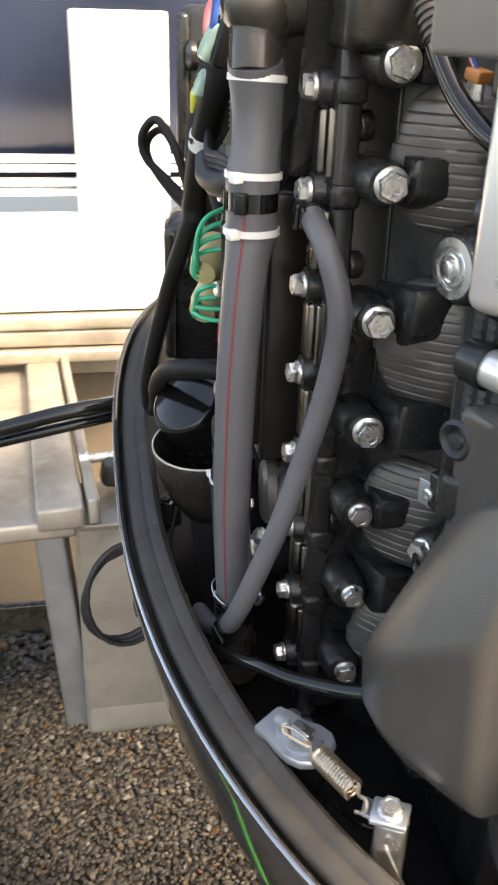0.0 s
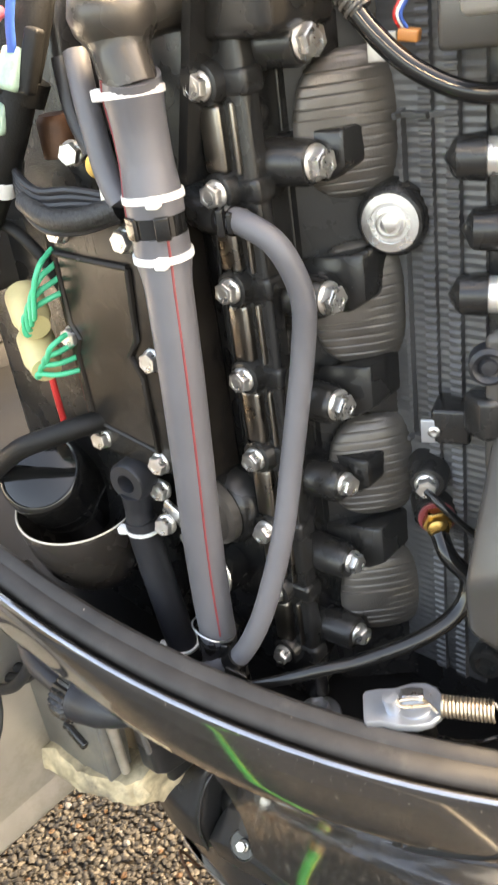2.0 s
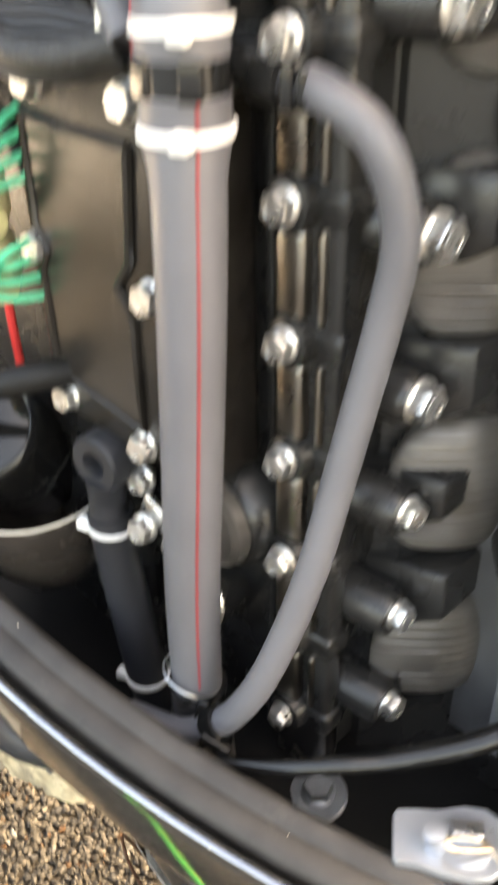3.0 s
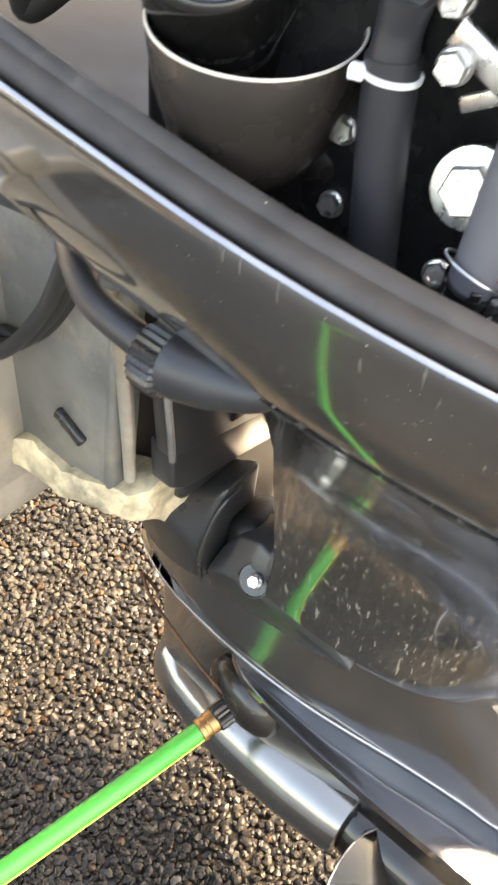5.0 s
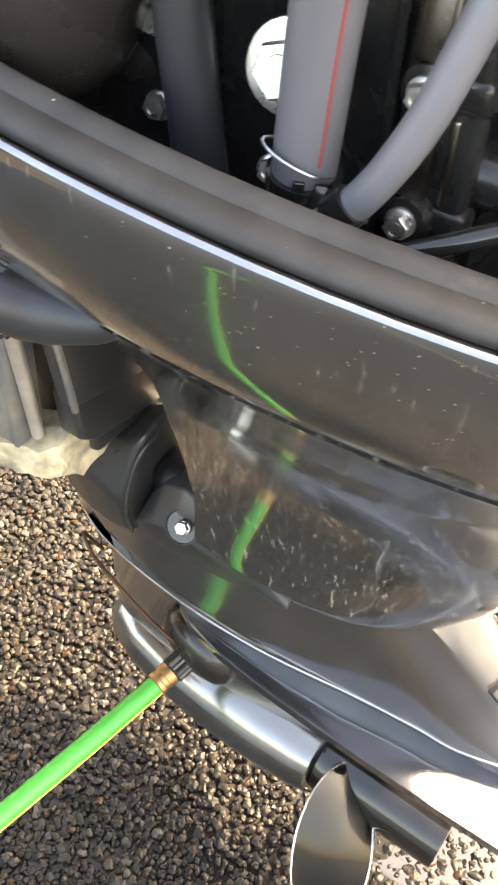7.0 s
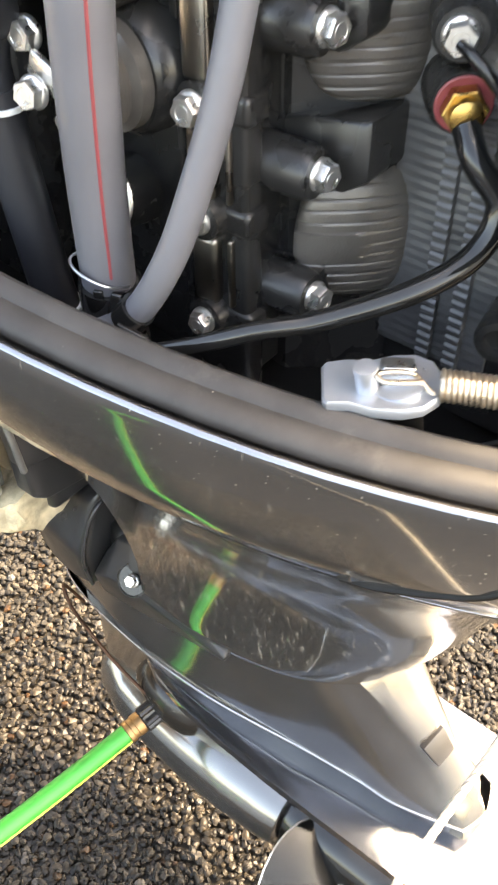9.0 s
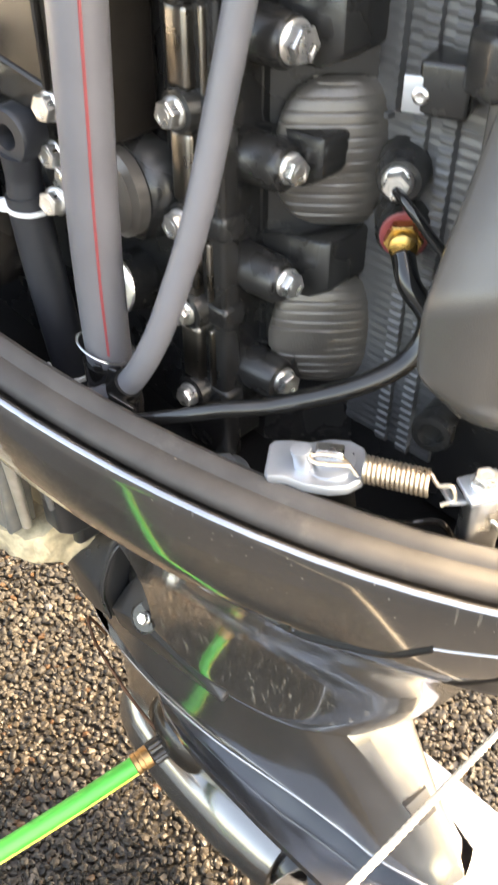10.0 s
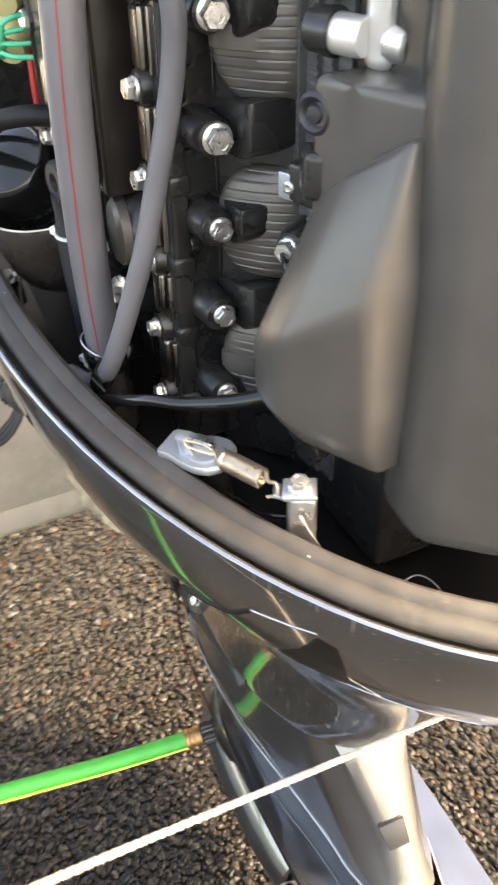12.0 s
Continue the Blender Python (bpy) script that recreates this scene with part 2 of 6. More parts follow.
DARKZINC = material("dull_zinc", (0.26, 0.28, 0.3), 0.4, 0.7, 0.2, 90, 0.15, 900)
SPRING = material("bronzed_spring_steel", (0.5, 0.42, 0.33), 0.3, 0.9, 0.15, 150, 0.05, 900)
ALUBRIGHT = material("polished_alloy", (0.8, 0.79, 0.77), 0.3, 0.7, 0.06, 20, 0.06, 900)
TOPGREY = material("grey_cover_plastic", (0.17, 0.168, 0.165), 0.4, 0.0, 0.1, 20, 0.15, 900)
OLDBRASS = material("dull_brass", (0.4, 0.24, 0.11), 0.4, 0.9, 0.25, 90, 0.2, 900)
RUBBERCUP = material("wet_black_rubber", (0.016, 0.0145, 0.013), 0.25, 0.0, 0.2, 50, 0.1, 600)
CORD = material("pale_braided_cord", (0.56, 0.51, 0.42), 0.8, 0.0, 0.15, 300, 0.8, 900)
PRINT = material("faded_grey_print", (0.06, 0.06, 0.058), 0.6, 0.0, 0.3, 200, 0.0, 500)
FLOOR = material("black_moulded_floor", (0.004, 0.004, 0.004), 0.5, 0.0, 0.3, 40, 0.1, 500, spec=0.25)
WATER = material("pooled_water", (0.02, 0.02, 0.02), 0.04, 0.0, 0.1, 20, 0.02, 60, coat=1.0, rough_vary=0.02)
GALV = material("galvanised_steel", (0.3, 0.3, 0.31), 0.5, 0.6, 0.15, 30, 0.1, 500)
HULLBROWN = material("dusty_hull_alloy", (0.13, 0.105, 0.08), 0.5, 0.3, 0.2, 6, 0.1, 200)


# ---- building helpers ----
def thing(name, at, label, category, group="", kind=""):
    ob = new(name)
    ob.location = at
    ob.empty_display_size = 0.02
    return tagged(ob, label, category, group, kind)


def under(ob, parent):
    ob.parent = parent
    if parent.data is None:
        ob.matrix_parent_inverse = Matrix.Translation(parent.location).inverted()
    return ob


def mesh_of(name, bm, mat, smooth=True):
    bmesh.ops.recalc_face_normals(bm, faces=bm.faces)
    me = bpy.data.meshes.new(name)
    bm.to_mesh(me)
    bm.free()
    me.materials.append(mat)
    if smooth:
        me.shade_smooth()
        me.set_sharp_from_angle(angle=radians(38))
    return me


def part(name, bm, mat, parent=None, label="", smooth=True):
    ob = new(name, mesh_of(name, bm, mat, smooth))
    if parent is not None:
        under(ob, parent)
    return tagged(ob, label)


def box(bm, centre, size, turn=(0, 0, 0), bevel=0.0, taper=1.0):
    made = bmesh.ops.create_cube(bm, size=1.0)["verts"]
    for v in made:
        if v.co.z > 0:
            v.co.x *= taper
            v.co.y *= taper
    bmesh.ops.transform(bm, matrix=pose(*centre, *turn) @ Matrix.Diagonal((*size, 1)), verts=made)
    if bevel:
        edges = list({e for v in made for e in v.link_edges})
        bmesh.ops.bevel(bm, geom=edges, offset=bevel, segments=3, profile=0.5, affect="EDGES", clamp_overlap=True)
    return bm


def ring_strip(bm, rings, closed=True, caps=True):
    """Joins rings of points into a skin; closed: each ring is a loop."""
    rows = [[bm.verts.new(p) for p in ring] for ring in rings]
    for a, b in zip(rows, rows[1:]):
        count = len(a) if closed else len(a) - 1
        for i in range(count):
            j = (i + 1) % len(a)
            bm.faces.new((a[i], a[j], b[j], b[i]))
    if caps and closed:
        bm.faces.new(rows[0][::-1])
        bm.faces.new(rows[-1])
    return rows


def spline(points, steps=8):
    """A smooth line through the points."""
    p = [Vector(q) for q in points]
    p = [2 * p[0] - p[1], *p, 2 * p[-1] - p[-2]]
    line = []
    for i in range(1, len(p) - 2):
        for s in range(steps):
            u = s / steps
            a, b, c, d = p[i - 1:i + 3]
            line.append(0.5 * ((2 * b) + (c - a) * u + (2 * a - 5 * b + 4 * c - d) * u * u + (3 * b - 3 * c + d - a) * u ** 3))
    line.append(p[-2])
    return line


def frames_along(line):
    """A turning-free pair of side vectors at each point of the line."""
    out, side = [], None
    for i, q in enumerate(line):
        d = (line[min(i + 1, len(line) - 1)] - line[max(i - 1, 0)]).normalized()
        if side is None:
            side = d.orthogonal().normalized()
        side = (side - d * side.dot(d)).normalized()
        out.append((q, side, d.cross(side), d))
    return out


def tube(bm, points, radius, sides=20, steps=8, caps=True):
    """A round tube along a smooth line; radius: a number or one for each point."""
    line = spline(points, steps) if steps else [Vector(p) for p in points]
    per = max(1, steps)
    rings = []
    for i, (q, a, b, d) in enumerate(frames_along(line)):
        if isinstance(radius, (int, float)):
            r = radius
        else:
            u = min(i / per, len(radius) - 1)
            j = min(int(u), len(radius) - 2)
            r = radius[j] + (radius[j + 1] - radius[j]) * (u - j)
        rings.append([q + r * (math.cos(2 * math.pi * s / sides) * a + math.sin(2 * math.pi * s / sides) * b) for s in range(sides)])
    ring_strip(bm, rings, True, caps)
    return bm


def lathe(bm, base, axis, profile, sides=24):
    """Turns a profile of (along, radius) round an axis."""
    axis = Vector(axis).normalized()
    a = axis.orthogonal().normalized()
    b = axis.cross(a)
    base = Vector(base)
    ring_strip(bm, [[base + axis * h + max(r, 1e-5) * (math.cos(2 * math.pi * s / sides) * a + math.sin(2 * math.pi * s / sides) * b) for s in range(sides)] for h, r in profile])
    return bm


def hoop(at, axis, radius, thick, count=40):
    """A closed ring of round wire."""
    axis = Vector(axis).normalized()
    a = axis.orthogonal().normalized()
    b = axis.cross(a)
    bm = bmesh.new()
    ring_strip(bm, [[Vector(at) + (radius + thick * math.cos(2 * math.pi * j / 8)) * (math.cos(2 * math.pi * i / count) * a + math.sin(2 * math.pi * i / count) * b) + thick * math.sin(2 * math.pi * j / 8) * axis for j in range(8)] for i in range(count + 1)], True, False)
    bmesh.ops.remove_doubles(bm, verts=bm.verts, dist=1e-6)
    return bm


def aim(at, axis, spin=0.0):
    """A pose whose z points along the axis."""
    return Matrix.Translation(at) @ Vector(axis).to_track_quat("Z", "Y").to_matrix().to_4x4() @ pose(0, 0, 0, 0, 0, spin)


def bolt_mesh(flange, flat, height):
    """A hexagon flange bolt head standing on z = 0."""
    bm = bmesh.new()
    lathe(bm, (0, 0, 0), (0, 0, 1), [(-0.004, flange * 0.45), (-0.0002, flange * 0.98), (0.0008, flange), (0.0016, flange * 0.97), (0.0026, flat * 1.02)], 24)
    r = flat / math.cos(math.pi / 6)
    hexes = [[Vector((r * k * math.cos(math.pi / 3 * s), r * k * math.sin(math.pi / 3 * s), z)) for s in range(6)] for z, k in ((0.0018, 1), (height * 0.88, 1), (height, 0.9))]
    ring_strip(bm, hexes)
    lathe(bm, (0, 0, height - 0.0004), (0, 0, 1), [(0, flat * 0.62), (0.0006, flat * 0.6), (0.0002, flat * 0.5), (0.0002, 0.0)], 18)
    return mesh_of("bolt", bm, BOLT)


BOLT_L = bolt_mesh(0.0086, 0.0063, 0.008)
BOLT_M = bolt_mesh(0.0068, 0.0052, 0.0067)
BOLT_S = bolt_mesh(0.0062, 0.0046, 0.006)


def bolt(parent, mesh, at, axis, spin=0.0):
    ob = new("bolt", mesh)
    under(ob, parent)
    ob.matrix_basis = aim(at, axis, spin)
    return ob


def skin_of(*obs):
    """A tree of the faces of these parts, to lay things on them."""
    verts, faces = [], []
    for ob in obs:
        faces += [[i + len(verts) for i in f.vertices] for f in ob.data.polygons]
        verts += [v.co.copy() for v in ob.data.vertices]
    return BVHTree.FromPolygons(verts, faces)


def laid(tree, p, proud):
    """The place on the skin that a level way inwards through p meets first, lifted by proud."""
    p = Vector(p)
    out = Vector((p.x - CX, p.y - CY, 0)).normalized()
    at, n, _, _ = tree.ray_cast(p + out * 0.2, -out)
    return at + n * (proud if n.dot(out) > 0 else -proud)


def seam(tree, points, radius, proud=0.0, steps=10):
    """A thin line along the skin through the points."""
    line = [Vector(a).lerp(Vector(b), i / steps) for a, b in zip(points, points[1:]) for i in range(steps)] + [Vector(points[-1])]
    return tube(bmesh.new(), [laid(tree, q, proud) for q in line], radius, 6, 0)


def patch(tree, corners, proud, rings=6):
    """A thin sheet laid on the skin inside the corners."""
    edge = [Vector(a).lerp(Vector(b), i / 6) for a, b in zip(corners, corners[1:] + corners[:1]) for i in range(6)]
    mid = sum(edge, Vector()) / len(edge)
    bm = bmesh.new()
    ring_strip(bm, [[laid(tree, mid.lerp(q, (k + 1) / rings), proud if k < rings - 1 else -0.001) for q in edge] for k in range(rings)], True, False)
    bm.faces.new([bm.verts.new(laid(tree, mid.lerp(q, 1 / rings), proud)) for q in edge])
    bmesh.ops.remove_doubles(bm, verts=bm.verts, dist=1e-6)
    return bm


# ---- ground ----
bm = bmesh.new()
bmesh.ops.create_grid(bm, x_segments=8, y_segments=8, size=60)
bmesh.ops.translate(bm, verts=bm.verts, vec=(0, 0, -0.004))
ground = part("ground", bm, GROUND, None, "wet exposed-aggregate concrete driveway of small brown pebbles")
tagged(ground, category="ground", kind="structure")

# pebbles of the aggregate, all alike but for size, turn and colour
def pebbles(name, x0, x1, y0, y1, pitch, seed):
    rng = np.random.default_rng(seed)
    ball = bmesh.new()
    bmesh.ops.create_icosphere(ball, subdivisions=2, radius=1.0)
    base = np.array([v.co[:] for v in ball.verts])
    tris = np.array([[v.index for v in f.verts] for f in ball.faces])
    ball.free()
    nx, ny = int((x1 - x0) / pitch), int((y1 - y0) / pitch)
    gx, gy = np.meshgrid(np.arange(nx), np.arange(ny))
    cx = x0 + (gx.ravel() + rng.uniform(-0.1, 1.1, nx * ny)) * pitch
    cy = y0 + (gy.ravel() + rng.uniform(-0.1, 1.1, nx * ny)) * pitch
    count = nx * ny
    size = pitch * (0.5 + 0.42 * rng.random(count) ** 1.8)
    flat = np.stack([size * rng.uniform(0.75, 1.25, count), size * rng.uniform(0.6, 1.0, count), size * rng.uniform(0.45, 0.8, count)], 1)
    turn = rng.uniform(0, 2 * np.pi, count)
    tip = rng.normal(0, 0.35, count)
    lump = np.clip(1 + 0.17 * rng.standard_normal((count, len(base))), 0.6, 1.4)
    p = base[None] * lump[:, :, None] * flat[:, None, :]
    c, s = np.cos(tip)[:, None], np.sin(tip)[:, None]
    p[:, :, 0], p[:, :, 2] = p[:, :, 0] * c - p[:, :, 2] * s, p[:, :, 0] * s + p[:, :, 2] * c
    c, s = np.cos(turn)[:, None], np.sin(turn)[:, None]
    p[:, :, 0], p[:, :, 1] = p[:, :, 0] * c - p[:, :, 1] * s, p[:, :, 0] * s + p[:, :, 1] * c
    p += np.stack([cx, cy, size * rng.uniform(-0.3, 0.45, count)], 1)[:, None, :]
    faces = (tris[None] + (np.arange(count) * len(base))[:, None, None]).reshape(-1, 3)
    me = bpy.data.meshes.new(name)
    me.from_pydata(p.reshape(-1, 3).tolist(), [], faces.tolist())
    me.materials.append(PEBBLE)
    me.shade_smooth()
    me.set_sharp_from_angle(angle=radians(48))
    ob = new(name, me)
    return tagged(ob, "loose wet brown, grey and tan pebbles of the driveway", "gravel", "", "stuff")


pebbles("gravel", -0.32, 1.0, 0.25, 1.8, 0.0094, 3)
pebbles("gravel", -0.9, 1.6, 1.8, 2.9, 0.019, 4)

# water that has run off the flushed motor
bm = bmesh.new()
edge = [(0.41 + (0.16 + 0.05 * math.sin(3 * a + 1) + 0.025 * math.sin(7 * a)) * math.cos(a), 0.3 + (0.15 + 0.04 * math.sin(2 * a) + 0.02 * math.cos(9 * a)) * math.sin(a)) for a in [2 * math.pi * k / 72 for k in range(72)]]
low = [bm.verts.new((x, y, -0.003)) for x, y in edge]
high = [bm.verts.new((x, y, 0.0022)) for x, y in edge]
bm.faces.new(high)
for k in range(72):
    bm.faces.new((low[k], low[(k + 1) % 72], high[(k + 1) % 72], high[k]))
puddle = part("water", bm, WATER, None, "shallow clear puddle among the wet pebbles")
tagged(puddle, "shallow clear puddle among the wet pebbles", "puddle", kind="structure")

# ---- outboard leg: lower cowl, seal, housing, gearcase ----
CX, CY = 0.345, 0.584


def oval(half, rear, front, z, n_rear=2.0, n_front=2.8, count=112, cy=None, slope=0.0):
    """A closed loop round the motor's midline: half its width, its rear and front ends."""
    ring, cy = [], CY if cy is None else cy
    for i in range(count):
        a = 2 * math.pi * i / count
        c, s = math.cos(a), math.sin(a)
        n = n_rear if s < 0 else n_front
        x = half * math.copysign(abs(c) ** (2 / n), c)
        y = cy + ((cy - rear) if s < 0 else (front - cy)) * math.copysign(abs(s) ** (2 / n), s)
        ring.append(Vector((CX + x, y, z + slope * (y - 0.4))))
    return ring


def rim(inset, z):
    return oval(0.27 - inset, 0.1475 + inset, 1.05 - inset, z + 0.0085, slope=0.124)


motor = thing("outboard_leg", (CX, CY, 0.1), "dark grey glossy outboard motor leg with open lower cowl", "outboard motor")
bm = bmesh.new()
ring_strip(bm, [rim(0.03, 1.05), rim(0.0125, 1.085), rim(0.0055, 1.093), rim(0.004, 1.1045), rim(0.0028, 1.1072), rim(0.0012, 1.1078), rim(-0.0004, 1.1068), rim(-0.0012, 1.104), rim(-0.001, 1.1), rim(0.0006, 1.088), rim(0.006, 1.058), rim(0.015, 1.034),
                rim(0.0225, 1.024), rim(0.027, 1.0195), rim(0.032, 1.0155), rim(0.037, 1.009), rim(0.05, 1.002)], True, False)
lower_cowl = part("lower_cowl", bm, PAINT, motor, "glossy dark grey lower cowl with fine scratches and grit")
# thin strip on the painted rim, coloured as its bright reflection
bm = bmesh.new()
ring_strip(bm, [rim(0.0004, 1.1084), rim(-0.0004, 1.1081), rim(-0.0011, 1.1071)], True, False)
part("cowl_lip", bm, LIP, lower_cowl, "pale metal strip drawing the highlight along the cowl's painted edge")
bm = bmesh.new()
ring_strip(bm, [rim(0.0028, 1.1076), rim(0.0034, 1.104), rim(0.0042, 1.092), rim(0.0122, 1.092), rim(0.0122, 1.1), rim(0.0072, 1.1045), rim(0.0074, 1.1064), rim(0.0092, 1.1092), rim(0.0125, 1.1105), rim(0.0165, 1.1115), rim(0.0182, 1.1112), rim(0.0192, 1.1122), rim(0.022, 1.1142), rim(0.0255, 1.1145), rim(0.029, 1.112), rim(0.0305, 1.106), rim(0.031, 1.05)], True, False)
part("rubber_seal", bm, RUBBER, motor, "black ribbed rubber cowl seal dusted with grit")
bm = bmesh.new()
ring_strip(bm, [rim(0.02, 1.055), rim(0.034, 1.044), rim(0.06, 1.037)], True, False)
bm.faces.new([bm.verts.new(q) for q in rim(0.06, 1.037)])
part("cowl_floor", bm, FLOOR, motor)

# the leg below the cowl, scooped in towards the gearcase
def bowl_loop(z, half, rear, front, slope):
    """A section of the scooped housing: round at the rear, with a sharp corner at its front."""
    cy, side = 0.584, []
    last = math.acos(max(0.0, cy - front) / (cy - rear)) if front < cy else math.pi / 2
    for i in range(46):
        a = last * i / 45
        side.append((half * math.sin(a), cy - (cy - rear) * math.cos(a)))
    w = side[-1][0]
    side += [(w - 0.0005, max(front, side[-1][1]) + 0.002), (w * 0.86, front + 0.014), (w * 0.5, front + 0.035), (0.0, front + 0.045)]
    half_ring = [Vector((CX - x, y, z + slope * (y - 0.4))) for x, y in side]
    return half_ring + [Vector((2 * CX - q.x, q.y, q.z)) for q in half_ring[-2:0:-1]]


bm = bmesh.new()
BOWL = [(1.029, 0.2462, 0.1714, 0.548, 0.124), (1.02, 0.2405, 0.177, 0.551, 0.121), (1.008, 0.231, 0.186, 0.554, 0.115), (0.99, 0.219, 0.198, 0.558, 0.105), (0.965, 0.202, 0.216, 0.566, 0.09), (0.935, 0.1835, 0.238, 0.574, 0.07), (0.905, 0.1675, 0.26, 0.583, 0.05), (0.875, 0.1535, 0.281, 0.591, 0.03), (0.845, 0.1405, 0.302, 0.597, 0.02),
        (0.815, 0.1295, 0.321, 0.602, 0.01), (0.785, 0.1195, 0.335, 0.606, 0.0), (0.755, 0.1115, 0.346, 0.609, 0.0), (0.725, 0.1055, 0.358, 0.612, 0.0), (0.7, 0.102, 0.37, 0.615, 0.0), (0.678, 0.1, 0.384, 0.618, 0.0), (0.66, 0.0975, 0.394, 0.62, 0.0), (0.649, 0.0945, 0.4, 0.62, 0.0), (0.642, 0.089, 0.404, 0.62, 0.0), (0.638, 0.08, 0.41, 0.62, 0.0)]
ring_strip(bm, [bowl_loop(*row) for row in BOWL])
midsection = part("midsection", bm, SCUFFED, motor, "glossy scooped leg housing, scratched and dusty")


def leg_loop(z, rear, corner, side):
    """A section from the trailing edge over a facet to its corner, along the side to the nose, mirrored."""
    (cw, cy), run = corner, spline([(*corner, z)] + [(w, y, z) for w, y in side], 6)
    half = [Vector((0.0, rear, z)), Vector((0.006, rear + 0.0015, z)), Vector((0.006 + (cw - 0.006) * 0.5, rear + (cy - rear) * 0.5, z))] + [Vector(q) for q in run]
    return [Vector((CX - q.x, q.y, q.z)) for q in half] + [Vector((CX + q.x, q.y, q.z)) for q in half[-2:0:-1]]


bm = bmesh.new()
BASE = ((0.046, 0.36), (0.049, 0.4), (0.056, 0.46), (0.064, 0.51), (0.071, 0.56), (0.0745, 0.61), (0.075, 0.66), (0.072, 0.71), (0.066, 0.76), (0.054, 0.805), (0.03, 0.848), (0.0, 0.868))
ring_strip(bm, [
    leg_loop(0.668, 0.415, (0.046, 0.44), ((0.055, 0.465), (0.062, 0.495), (0.066, 0.55), (0.068, 0.61), (0.066, 0.68), (0.06, 0.73), (0.048, 0.77), (0.026, 0.8), (0.0, 0.81))),
    leg_loop(0.645, 0.399, (0.04, 0.416), ((0.0535, 0.455), (0.0605, 0.495), (0.066, 0.55), (0.069, 0.61), (0.068, 0.68), (0.063, 0.735), (0.051, 0.775), (0.028, 0.808), (0.0, 0.82))),
    leg_loop(0.615, 0.377, (0.031, 0.392), ((0.0505, 0.435), (0.058, 0.48), (0.0655, 0.55), (0.069, 0.61), (0.071, 0.68), (0.066, 0.735), (0.055, 0.78), (0.03, 0.82), (0.0, 0.834))),
    leg_loop(0.585, 0.355, (0.0235, 0.366), ((0.0475, 0.41), (0.056, 0.475), (0.0655, 0.55), (0.07, 0.61), (0.072, 0.68), (0.068, 0.735), (0.056, 0.785), (0.03, 0.828), (0.0, 0.845))),
    leg_loop(0.555, 0.333, (0.0195, 0.345), ((0.045, 0.39), (0.055, 0.465), (0.0665, 0.54), (0.0715, 0.61), (0.073, 0.68), (0.069, 0.735), (0.057, 0.79), (0.03, 0.835), (0.0, 0.852))),
    leg_loop(0.53, 0.314, (0.0185, 0.325), ((0.0445, 0.375), (0.0545, 0.46), (0.0675, 0.54), (0.0725, 0.61), (0.0735, 0.68), (0.0692, 0.74), (0.0565, 0.792), (0.03, 0.84), (0.0, 0.858))),
    leg_loop(0.512, 0.3, (0.022, 0.311), ((0.045, 0.365), (0.0552, 0.46), (0.0695, 0.55), (0.0735, 0.61), (0.074, 0.67), (0.0705, 0.72), (0.055, 0.798), (0.03, 0.844), (0.0, 0.863))),
    leg_loop(0.499, 0.2895, (0.028, 0.299), BASE), leg_loop(0.4945, 0.287, (0.029, 0.297), BASE),
    leg_loop(0.489, 0.286, (0.033, 0.294), [(max(0.0, w - 0.003), y) for w, y in BASE]),
    leg_loop(0.462, 0.296, (0.028, 0.308), [(max(0.0, w - 0.012), y) for w, y in BASE])])
lower_leg = part("lower_leg", bm, PAINT_LIT, motor, "lower leg in the motor's grey paint lightened as if sky-lit, with facets along its trailing edge")
bm = bmesh.new()
ring_strip(bm, [oval(w, r, f, z, 1.7, 1.9, 48, 0.66) for z, w, r, f in ((0.48, 0.052, 0.4, 0.835), (0.44, 0.047, 0.42, 0.838), (0.4, 0.041, 0.43, 0.838), (0.34, 0.037, 0.45, 0.838), (0.21, 0.034, 0.5, 0.836))])
part("gearcase_strut", bm, PAINT_LIT, motor)
bm = bmesh.new()
lathe(bm, (CX, 0.848, 0.21), (0, -1, 0), [(0, 0.0), (0.006, 0.018), (0.025, 0.036), (0.07, 0.053), (0.13, 0.063), (0.2, 0.068), (0.27, 0.0685), (0.33, 0.064), (0.349, 0.06), (0.352, 0.055)], 48)
part("gearcase", bm, PAINT_LIT, motor, "bullet-shaped grey gearcase with a wet sheen")


def slab(bm, edge, z0, z1, bevel=0.0):
    """A flat plate from a loop of (x, y)."""
    low = [bm.verts.new((x, y, z0)) for x, y in edge]
    high = [bm.verts.new((x, y, z1)) for x, y in edge]
    bm.faces.new(low[::-1])
    top = bm.faces.new(high)
    for i in range(len(edge)):
        j = (i + 1) % len(edge)
        bm.faces.new((low[i], low[j], high[j], high[i]))
    if bevel:
        bmesh.ops.bevel(bm, geom=list(top.edges), offset=bevel, segments=2, profile=0.5, affect="EDGES")
    return bm


half_plate = [(0.0, 0.7), (0.04, 0.69), (0.068, 0.67), (0.08, 0.645), (0.088, 0.6), (0.092, 0.55), (0.094, 0.48), (0.094, 0.42), (0.093, 0.34), (0.091, 0.26), (0.082, 0.2), (0.05, 0.17), (0.0, 0.163)]
bm = bmesh.new()
slab(bm, [(CX - x, y) for x, y in half_plate] + [(CX + x, y) for x, y in half_plate[-2:0:-1]], 0.457, 0.47, 0.003)
part("cavitation_plate", bm, PLATEGREY, motor, "broad flat plate above the propeller, mirroring the sky")
# bright strip that draws the highlight along the crease at the leg's foot
line = leg_loop(0.497, 0.288, (0.0286, 0.298), BASE)
edge = [q + Vector((math.copysign(0.0003, q.x - CX), 0, 0)) for q in line]
